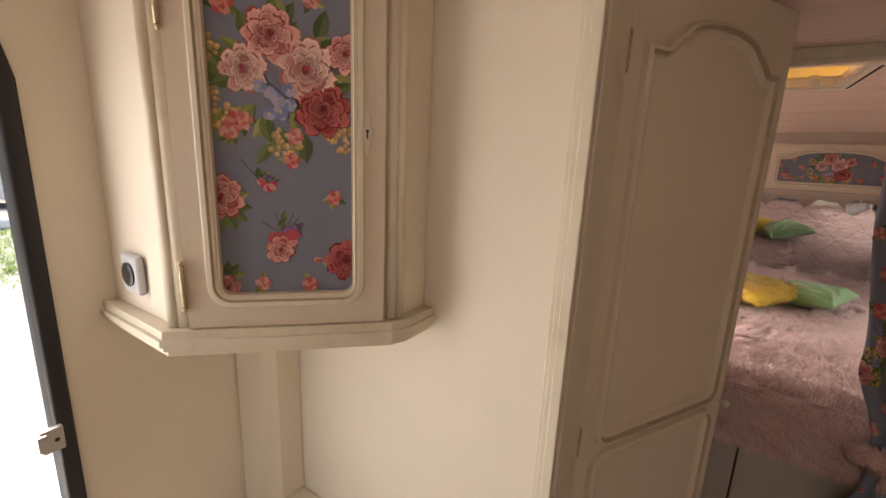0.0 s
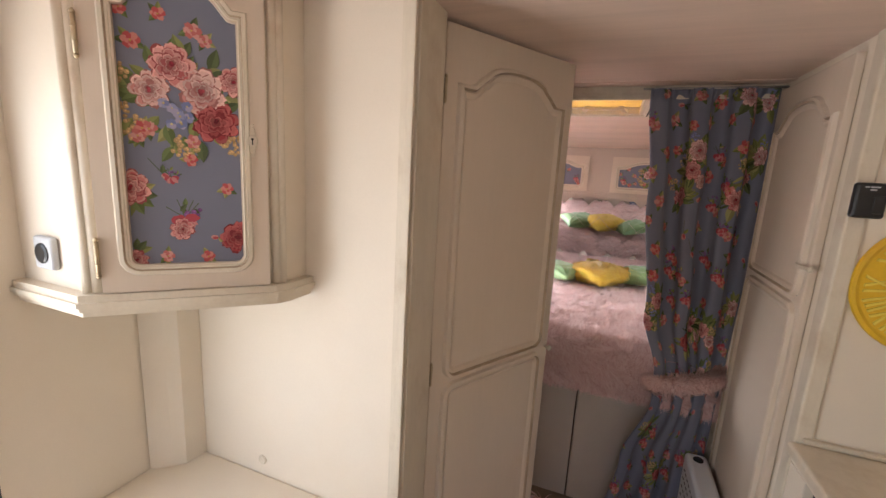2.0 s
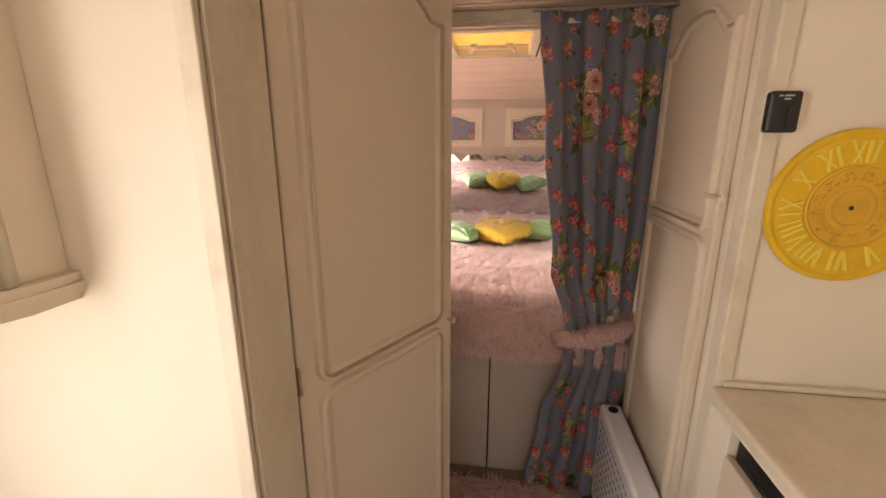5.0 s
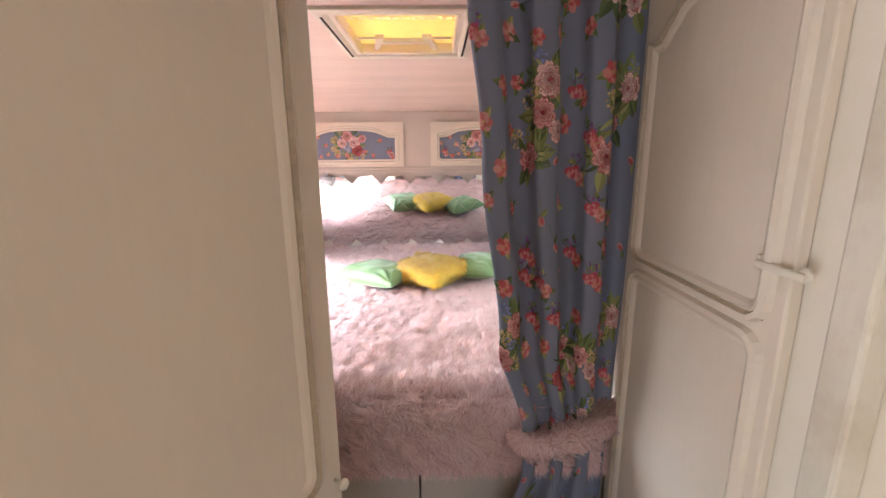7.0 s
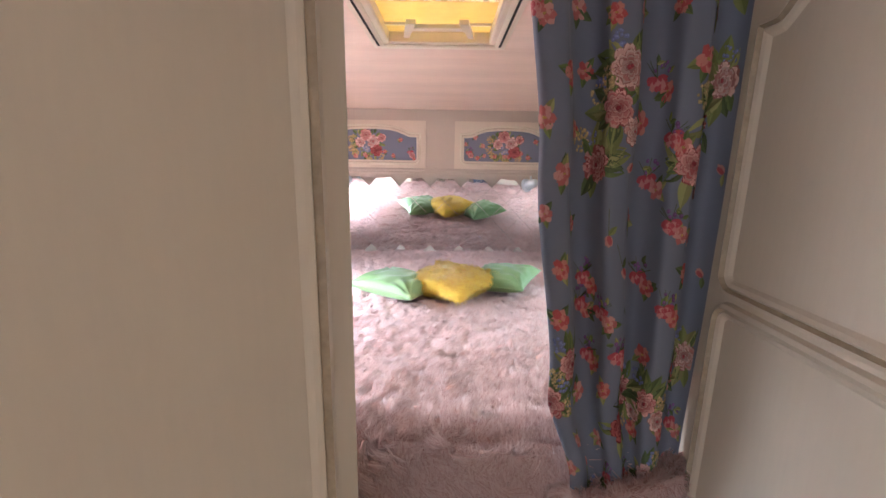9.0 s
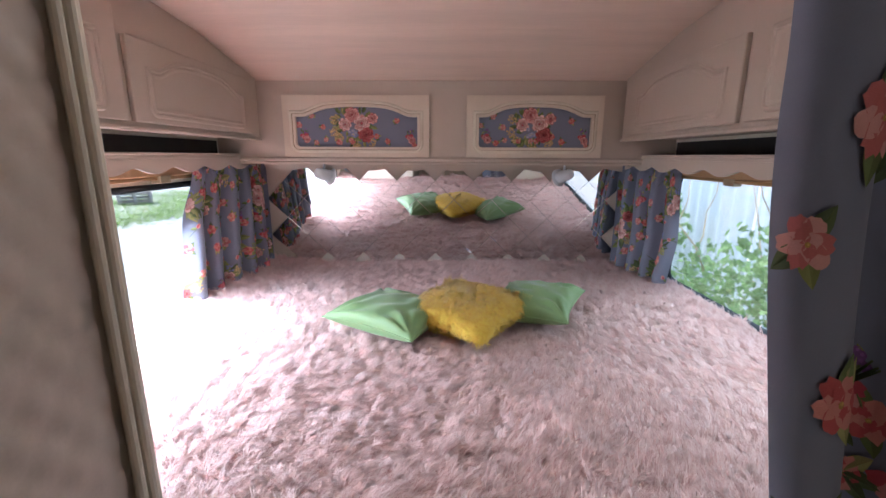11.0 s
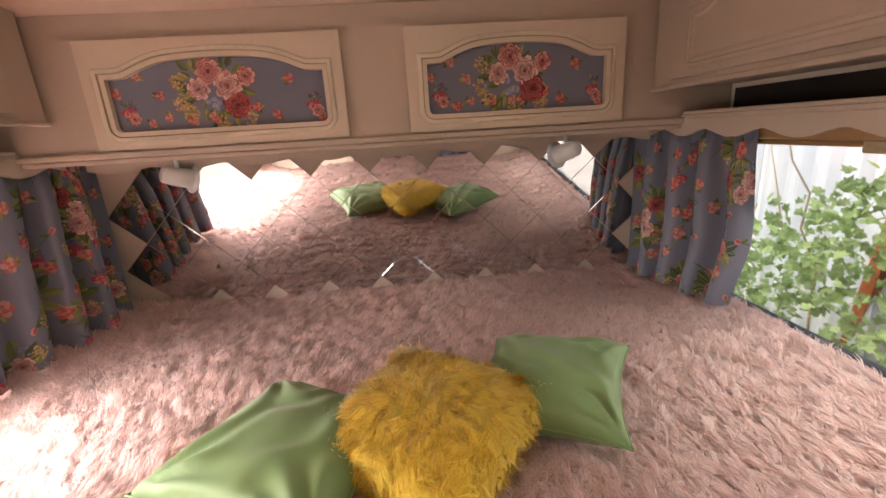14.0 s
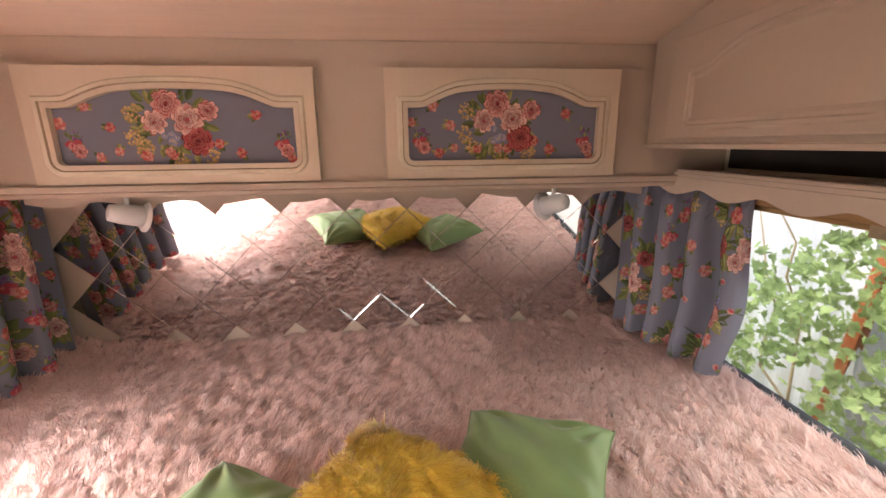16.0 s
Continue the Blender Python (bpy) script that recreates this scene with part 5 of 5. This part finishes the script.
def curtain(e, left, right, z0, z1, cloth, folds, depth, to_world, seed, nu=150, nv=90, print_seed=1, gather=0.03, big=0.42, pitch=0.085, size=1.0):
    """A hanging cloth between two edges that change with height. depth: table of fold depth by height; cloth: its true width."""

    def at(u, z, lift=0.0):
        q = u / cloth
        a, b = lerp(left, z), lerp(right, z)
        ph = q * folds * math.tau + 1.1 * noise.noise(Vector((q * 3.0, z * 0.7, seed)))
        k = 1.0 + 0.4 * noise.noise(Vector((q * folds * 1.7, z * 0.6, seed + 11)))
        s = math.sin(ph) + 0.14 * math.sin(2 * ph + 1.0)
        dep = lerp(depth, z) * k * s + 0.006 * noise.noise(Vector((q * 6, z * 2.0, seed + 3)))
        x = a + (b - a) * (q - 0.7 * math.sin(2 * ph) / (2 * math.tau * folds))
        if z > z1 - gather * 1.6:
            t = min(1.0, (z - (z1 - gather * 1.6)) / gather)
            dep = dep * (1 - 0.55 * t) + 0.006 * t * math.sin(q * folds * 5 * math.tau)
        return Vector((x, -dep, z)), dep

    def place(u, z, lift=0.0):
        u = min(max(u, 0.0), cloth)
        z = min(max(z, z0), z1)
        p, _ = at(u, z)
        if lift:
            e1 = at(min(u + 0.003, cloth), z)[0] - at(max(u - 0.003, 0), z)[0]
            e2 = at(u, min(z + 0.004, z1))[0] - at(u, max(z - 0.004, z0))[0]
            nrm = e1.cross(e2)
            nrm = nrm.normalized() if nrm.length > 1e-12 else Vector((0, -1, 0))
            p = p + nrm * lift
        return to_world(p)

    verts, faces = [], []
    for i in range(nu + 1):
        for k in range(nv + 1):
            verts.append(place(cloth * i / nu, z0 + (z1 - z0) * k / nv))
    for i in range(nu):
        for k in range(nv):
            a = i * (nv + 1) + k
            faces.append((a, a + nv + 1, a + nv + 2, a + 1))
    part("cloth", mesh_from("cloth", verts, faces, True), CLOTH, e)
    pr = Print(print_seed)
    scatter(pr, 0.02, cloth, z0 + 0.02, z1, pitch, size, big)
    part("rose_print", pr.mesh("rose_print", place, 0.00016, 0.0024, Within(0.004, cloth - 0.004, z0 + 0.004, lambda x: z1 - 0.004)), PRINT, e, "printed roses, berries and leaves")


dc = thing("door_curtain", "slate-blue rose-print cotton curtain held by a pink fur tie", "curtain")
curtain(dc, [(-0.05, 0.515), (0.30, 0.57), (0.62, 0.660), (0.74, 0.655), (1.0, 0.585), (1.5, 0.528), (1.91, 0.488)], [(-0.05, 0.88), (0.6, 0.895), (0.78, 0.902), (1.2, 0.914), (1.91, 0.915)], -0.045, 1.912, 0.70, 3,
        [(-0.05, 0.030), (0.62, 0.018), (0.76, 0.014), (1.1, 0.034), (1.91, 0.026)], lambda p: Vector((p.x, 2.105 + p.y, p.z)), 3, 260, 200, 41, pitch=0.118, big=0.50, size=1.40)
part("rod", cyl((0.46, 2.105, 1.9125), (WX - 0.004, 2.105, 1.9125), 0.004, n=10), METAL, dc, smooth=True)
tie = thing("fur_tieback", "dusty-pink faux-fur curtain tieback", "tieback")
n = 48
ring = [Vector((0.775 + 0.128 * math.cos(math.tau * k / n), 2.105 + 0.046 * math.sin(math.tau * k / n), 0.735 + 0.045 * math.cos(math.tau * k / n) + 0.006 * math.sin(math.tau * 3 * k / n))) for k in range(n + 1)]
part("band", tube(ring, 0.026, 10), FURBASE, tie, smooth=True)
m_ = 16000
rng = np.random.default_rng(9)
ta, tb = rng.uniform(0, math.tau, m_), rng.uniform(0, math.tau, m_)
cx = np.stack([0.775 + 0.128 * np.cos(ta), 2.105 + 0.046 * np.sin(ta), 0.735 + 0.045 * np.cos(ta)], 1)
rad = np.stack([np.cos(ta), np.sin(ta) * 0.9, 0 * ta], 1)
rad /= np.linalg.norm(rad, axis=1, keepdims=True)
nor = rad * np.cos(tb)[:, None] + np.array([0, 0, 1.0]) * np.sin(tb)[:, None]
R = cx + nor * 0.024
tagged(part("pile", fur_mesh("pile", R, nor, np.stack([0 * ta, 0 * ta, np.full(m_, -0.8)], 1), 0.034, 0.0030, 0.02, 0.5, 35), PINK, tie), kind="stuff")

wl = thing("window_curtain", "slate-blue rose-print cotton curtain drawn back beside the bedroom window", "curtain", group="bedroom window curtains")
curtain(wl, [(0.85, 3.43), (1.15, 3.46), (1.41, 3.545)], [(0.85, 4.12), (1.41, 4.14)], 0.855, 1.412, 1.35, 5, [(0.85, 0.046), (1.2, 0.040), (1.41, 0.020)],
        lambda p: Vector((XL + 0.055 - p.y + 0.08 * (p.x - 3.5), p.x, p.z)), 6, 260, 110, 43, pitch=0.105, size=1.3)
wr_ = thing("window_curtain", "slate-blue rose-print cotton curtain drawn back beside the bedroom window", "curtain", group="bedroom window curtains")
curtain(wr_, [(0.85, 3.70), (1.1, 3.655), (1.41, 3.68)], [(0.85, 4.12), (1.41, 4.14)], 0.868, 1.412, 1.10, 4, [(0.85, 0.046), (1.2, 0.040), (1.41, 0.020)],
        lambda p: Vector((XR - 0.055 + p.y - 0.22 * (p.x - 3.68), p.x, p.z)), 8, 240, 110, 44, pitch=0.105, size=1.3)
for e, x in ((wl, XL + 0.055), (wr_, XR - 0.055)):
    part("rail", box(x - 0.004, x + 0.004, 2.40, 4.15, 1.4135, 1.421, 0.001), IVORY, e, "ivory curtain rail")

# ---------------------------------------------------------------- outdoors
GZ = -0.62
bm = bmesh.new()
vs = [bm.verts.new(p) for p in ((-400, -400, GZ), (400, -400, GZ), (400, 400, GZ), (-400, 400, GZ))]
bm.faces.new(vs)
structure("ground", bm, GRAVEL, "pale trodden gravel yard")
structure("pavement", box(-3.35, -1.05, -5, 9, GZ + 0.002, GZ + 0.03, 0.004), SLAB, "pale concrete strip beside the caravan", "pavement")
rng = np.random.default_rng(3)


def blades(n, place, length, width, seed, up=1.0):
    r = np.random.default_rng(seed)
    p = place(r, n)
    nor = np.tile([0.0, 0.0, 1.0], (n, 1)) + r.normal(0, 0.2, (n, 3))
    nor /= np.linalg.norm(nor, axis=1, keepdims=True)
    return fur_mesh("blades", p, nor, r.normal(0, 0.5, (n, 3)), length, width, 0.3, 0.5, seed)


def verge(r, n):
    x = np.where(r.random(n) < 0.6, r.normal(-13.2, 1.6, n), r.normal(-10.4, 0.7, n))
    y = r.uniform(-14, 34, n)
    return np.stack([x + 0.6 * np.sin(y * 0.5), y, np.full(n, GZ)], 1)


tagged(add("grass", blades(45000, verge, 0.24, 0.018, 4), GRASSM), "patchy green grass along the yard's edge", "grass", kind="stuff")


def weeds(r, n):
    return np.stack([r.uniform(1.75, 2.9, n), r.uniform(1.5, 8, n), np.full(n, GZ)], 1)


tagged(add("weeds", blades(6000, weeds, 0.45, 0.02, 6), GRASSM), "long green grass below the vine", "grass", kind="stuff")


def corrugated(y0, y1, z0, z1, x, pitch, depth):
    bm = bmesh.new()
    n = int((y1 - y0) / pitch * 6)
    prev = None
    for k in range(n + 1):
        y = y0 + (y1 - y0) * k / n
        dx = depth * math.sin(math.tau * y / pitch)
        a = [bm.verts.new((x + dx, y, z0)), bm.verts.new((x + dx, y, z1)), bm.verts.new((x + dx + 0.004, y, z1)), bm.verts.new((x + dx + 0.004, y, z0))]
        if prev:
            for i in range(4):
                bm.faces.new((prev[i], a[i], a[(i + 1) % 4], prev[(i + 1) % 4]))
        prev = a
    return bm


fence = thing("rusty_fence", "tall rust-red corrugated sheet fence behind the parked van", "fence")
for k in range(9):
    part("sheet", corrugated(-14 + k * 5.0, -14 + k * 5.0 + 4.96, GZ, 1.12 + 0.03 * (k % 3), -22.0, 0.28, 0.03), RUSTF, fence)
    part("post", box(-22.12, -22.05, -14 + k * 5.0 - 0.05, -14 + k * 5.0 + 0.03, GZ, 1.0), RUSTF, fence)
zf = thing("metal_fence", "grey-blue galvanised sheet fence behind the vine", "fence")
for k in range(6):
    part("sheet", corrugated(0.4 + k * 1.3, 0.4 + k * 1.3 + 1.285, GZ, 1.45 + 0.02 * (k % 2), 3.05 + 0.008 * (k % 2), 0.19, 0.016), ZINC, zf)
post = part("post", box(-0.03, 0.03, -0.035, 0.035, 0.0, 2.0, 0.004), RUSTF, zf, "rusty red angle-iron post")
post.matrix_world = pose(2.93, 4.72, GZ, 7, 0, 0)
planks = ((2.86, 4.50, -6, 1.95, ZINC), (2.90, 4.30, 5, 1.8, PALLET), (2.84, 4.12, -9, 2.0, RUSTF), (2.88, 3.96, -3, 1.9, PALLET))
for x, y, lean, h, mat in planks:
    o = tagged(add("leaning_board", box(-0.012, 0.012, -0.05, 0.05, 0.0, h, 0.003), mat), "weathered board leaning against the metal fence", "board", "boards at the fence")
    o.matrix_world = pose(x, y, GZ, lean, 4, 0)

# vine against the fence
vine = thing("grape_vine", "leafy green vine climbing along the metal fence", "vine")
bm = bmesh.new()
rv = random.Random(12)
canes = []
for k in range(9):
    y = 2.2 + k * 0.42 + rv.uniform(-0.15, 0.15)
    pts = [(2.6 + rv.uniform(-0.15, 0.2), y, GZ)]
    for s in range(9):
        px, py, pz = pts[-1]
        pts.append((min(2.9, max(2.05, px + rv.uniform(-0.12, 0.12))), py + rv.uniform(-0.12, 0.2), pz + rv.uniform(0.16, 0.28)))
    canes.append(pts)
    tube(pts, [0.012 - 0.0009 * i for i in range(10)], 6, bm)
part("canes", bm, STEM, vine, smooth=True)
LOBES = ((0.0, 0.0), (0.30, -0.10), (0.55, 0.12), (0.40, 0.28), (0.50, 0.62), (0.24, 0.58), (0.0, 1.0), (-0.24, 0.58), (-0.50, 0.62), (-0.40, 0.28), (-0.55, 0.12), (-0.30, -0.10))
verts, faces = [], []
for _ in range(9000):
    y = rv.uniform(1.9, 7.2)
    top = 0.98 + 0.40 * noise.noise(Vector((y * 1.3, 0.0, 2.0))) + 0.25 * max(0, 1 - abs(y - 4.0))
    q = rv.random() ** 0.8
    z = GZ + (top - GZ) * q
    thick = 0.45 * (1 - 0.3 * q) * (0.6 + 0.6 * noise.noise(Vector((y * 2, z * 2, 5))))
    if noise.noise(Vector((y * 1.8, z * 1.8, 9.0))) < -0.12:
        continue
    x = 2.75 - abs(rv.gauss(0, 1)) * max(0.1, thick)
    if x < 1.72:
        continue
    s = rv.uniform(0.03, 0.07)
    m = Matrix.Translation((x, y, z)) @ Euler((rv.gauss(1.9, 0.5), rv.gauss(0, 0.5), rv.gauss(-1.57, 0.7))).to_matrix().to_4x4() @ Matrix.Scale(s, 4)
    k0 = len(verts)
    verts.append(m @ Vector((0, 0.35, -0.10)))
    verts += [m @ Vector((a, b, 0.12 * abs(a))) for a, b in LOBES]
    for i in range(12):
        faces.append((k0, k0 + 1 + i, k0 + 1 + (i + 1) % 12))
tagged(part("leaves", mesh_from("leaves", verts, faces), LEAF, vine, "broad lobed green leaves"), kind="stuff")


def tree(x, y, h, r, seed):
    t = thing("tree", "tall leafy green tree beyond the fence", "tree", pose(x, y, GZ), group="trees behind the fence")
    rr = random.Random(seed)
    bm = bmesh.new()
    tube([(0, 0, 0), (0.1, 0, h * 0.3), (0.0, 0.15, h * 0.6), (0.1, 0.1, h * 0.9)], [0.22, 0.17, 0.1, 0.03], 8, bm)
    tips = []
    for k in range(14):
        a, b = rr.uniform(0, math.tau), rr.uniform(0.25, 0.85)
        p = Vector((0.05, 0.08, h * b))
        q = p + Vector((math.cos(a) * r * (1.1 - b * 0.6), math.sin(a) * r * (1.1 - b * 0.6), r * 0.35))
        tube([p, (p + q) / 2 + Vector((0, 0, 0.15)), q], [0.07, 0.04, 0.015], 6, bm)
        tips += [q, (p + q) / 2]
    part("trunk", bm, BARK, t, smooth=True)
    verts, faces = [], []
    for _ in range(5200):
        c = rr.choice(tips) + Vector((rr.gauss(0, 0.5), rr.gauss(0, 0.5), rr.gauss(0, 0.42))) * r * 0.42
        if c.z < 0.5:
            continue
        s = rr.uniform(0.2, 0.42)
        m = Matrix.Translation(c) @ Euler((rr.uniform(0, 6), rr.uniform(0, 6), rr.uniform(0, 6))).to_matrix().to_4x4() @ Matrix.Scale(s, 4)
        k0 = len(verts)
        verts += [m @ Vector(v) for v in ((0, -0.5, 0), (0.35, 0, 0.1), (0, 0.6, 0), (-0.35, 0, 0.1))]
        faces.append((k0, k0 + 1, k0 + 2, k0 + 3))
    part("crown", mesh_from("crown", verts, faces), LEAF2, t, "uneven crown of small leaves")


for k, (x, y, h, r) in enumerate(((-27, 4.6, 6.6, 3.0), (-29, 8.2, 9.5, 3.8), (-26, 11, 7.5, 3.0), (-31, 1.2, 5.0, 2.8), (-28, 15, 9, 3.5), (-30, 21, 10, 3.8), (-27, -6, 6, 3.2), (-26, 7.0, 5.0, 2.6), (-25.5, 2.6, 4.4, 2.4))):
    tree(x, y, h, r, 60 + k)

# van in the yard
van = thing("minivan", "silver passenger van parked by the rusty fence", "van", pose(-19.4, 4.6, GZ))
side_p = [(-2.45, 0.35), (-2.45, 0.95), (-2.28, 1.10), (-1.75, 1.22), (-1.05, 1.78), (-0.75, 1.88), (2.10, 1.90), (2.30, 1.80), (2.42, 1.0), (2.42, 0.35), (1.95, 0.32), (1.80, 0.62), (1.45, 0.70), (1.10, 0.62), (0.95, 0.32), (-1.05, 0.32), (-1.20, 0.62), (-1.55, 0.70), (-1.90, 0.62), (-2.05, 0.32)]
bm = prism(side_p, -0.9, 0.9, "x", 0.0)
part("body", turned_verts(bm, lambda c: (c.x * (1 - 0.10 * max(0, c.z - 1.0)), c.y, c.z)), SILVER, van)
for pts in ([(-1.52, 1.20), (-1.0, 1.66), (-0.62, 1.70), (-0.58, 1.18)], [(-0.40, 1.18), (-0.42, 1.70), (0.85, 1.70), (0.86, 1.18)], [(0.98, 1.18), (0.98, 1.70), (2.12, 1.68), (2.25, 1.18)]):
    part("side_window", prism(pts, 0.845, 0.895, "x"), DARKGLASS, van, "dark tinted side window")
    part("side_window", prism(pts, -0.895, -0.845, "x"), DARKGLASS, van)
part("windscreen", prism([(-1.80, 1.20), (-1.12, 1.74), (-1.08, 1.70), (-1.74, 1.18)], -0.72, 0.72, "x"), DARKGLASS, van)
for y in (-1.55, 1.45):
    for s in (-1, 1):
        w = part("wheel", turned([(0.30, -0.09), (0.335, -0.06), (0.335, 0.06), (0.30, 0.09), (0.2, 0.08)], pose(s * 0.80, y, 0.335, 0, 90, 0), 24), TYRE, van, "black tyre")
        part("rim", turned([(0.21, 0.0), (0.20, 0.02), (0.06, 0.03)], pose(s * 0.80 + s * 0.075, y, 0.335, 0, 90 * s, 0), 20), METAL, w, "grey wheel rim")
part("bumper", box(-0.86, 0.86, -2.52, -2.40, 0.35, 0.62, 0.05), SILVER, van)
part("door_handle", box(0.885, 0.915, -0.72, -0.60, 1.02, 1.07, 0.01), DARK, van)
part("headlight", box(0.5, 0.88, -2.47, -2.25, 0.82, 0.98, 0.04), GLASS, van)

pilet = thing("covered_pile", "heap of pallets under a crumpled yellow tarpaulin", "pile", pose(-14.9, 1.9, GZ))
bm = bmesh.new()
gv = []
for i in range(17):
    rowv = []
    for k in range(17):
        u, v = i / 8 - 1, k / 8 - 1
        hh = 0.95 * max(0.0, 1 - max(abs(u), abs(v)) ** 3) + 0.16 * noise.noise(Vector((u * 3, v * 3, 1)))
        rowv.append(bm.verts.new((u * 0.7, v * 1.0, max(0.35, 0.25 + hh))))
    gv.append(rowv)
for i in range(16):
    for k in range(16):
        bm.faces.new((gv[i][k], gv[i + 1][k], gv[i + 1][k + 1], gv[i][k + 1]))
part("tarpaulin", bm, TARP, pilet, "crumpled yellow tarpaulin")
part("sacks", box(-0.75, 0.75, -1.15, 1.15, 0.0, 0.28, 0.10, 4), BAG, pilet, "white sacks at its foot")


def pallet_stack(x, y, n, rz):
    p = thing("pallet_stack", "grey weathered timber pallets stacked in the yard", "pallets", pose(x, y, GZ, 0, 0, rz), group="stacked pallets")
    for k in range(n):
        bm = bmesh.new()
        z = k * 0.15
        for q in range(6):
            box(-0.6, 0.6, -0.5 + q * 0.19, -0.5 + q * 0.19 + 0.10, z + 0.12, z + 0.142, bm=bm)
        for q in (-0.55, 0, 0.55):
            box(q - 0.05, q + 0.05, -0.5, 0.55, z, z + 0.119, bm=bm)
        part("pallet", bm, PALLET, p)


for x, y, n, rz in ((-14.6, 16.6, 9, 20), (-16.6, 17.6, 6, -10), (-13.2, 19.4, 7, 40)):
    pallet_stack(x, y, n, rz)

block = thing("apartment_block", "pale many-storeyed apartment block far beyond the trees", "building", pose(-120, -9, GZ, 0, 0, 0))
part("wall", box(-8, 0, -22, 22, 0, 27), RENDERW, block)
part("roof", box(-8.4, 0.4, -22.4, 22.4, 27.001, 27.8), PALLET, block)
bm = box(0.0, 0.12, -0.8, 0.8, 0, 1.5)
wm = bpy.data.meshes.new("window")
bm.to_mesh(wm)
bm.free()
wm.materials.append(DARKGLASS)
for fl in range(9):
    for k in range(14):
        o = new("window", wm)
        o.parent = block
        o.location = (0.001, -20.2 + k * 3.1, 1.2 + fl * 2.9)

# outer skin of the caravan round the openings
structure("chassis", box(XL - 0.04, XR + 0.04, YB - 0.05, YF + 0.05, -0.26, -0.125), OUTSKIN, "white outer skirt of the caravan body", "chassis")
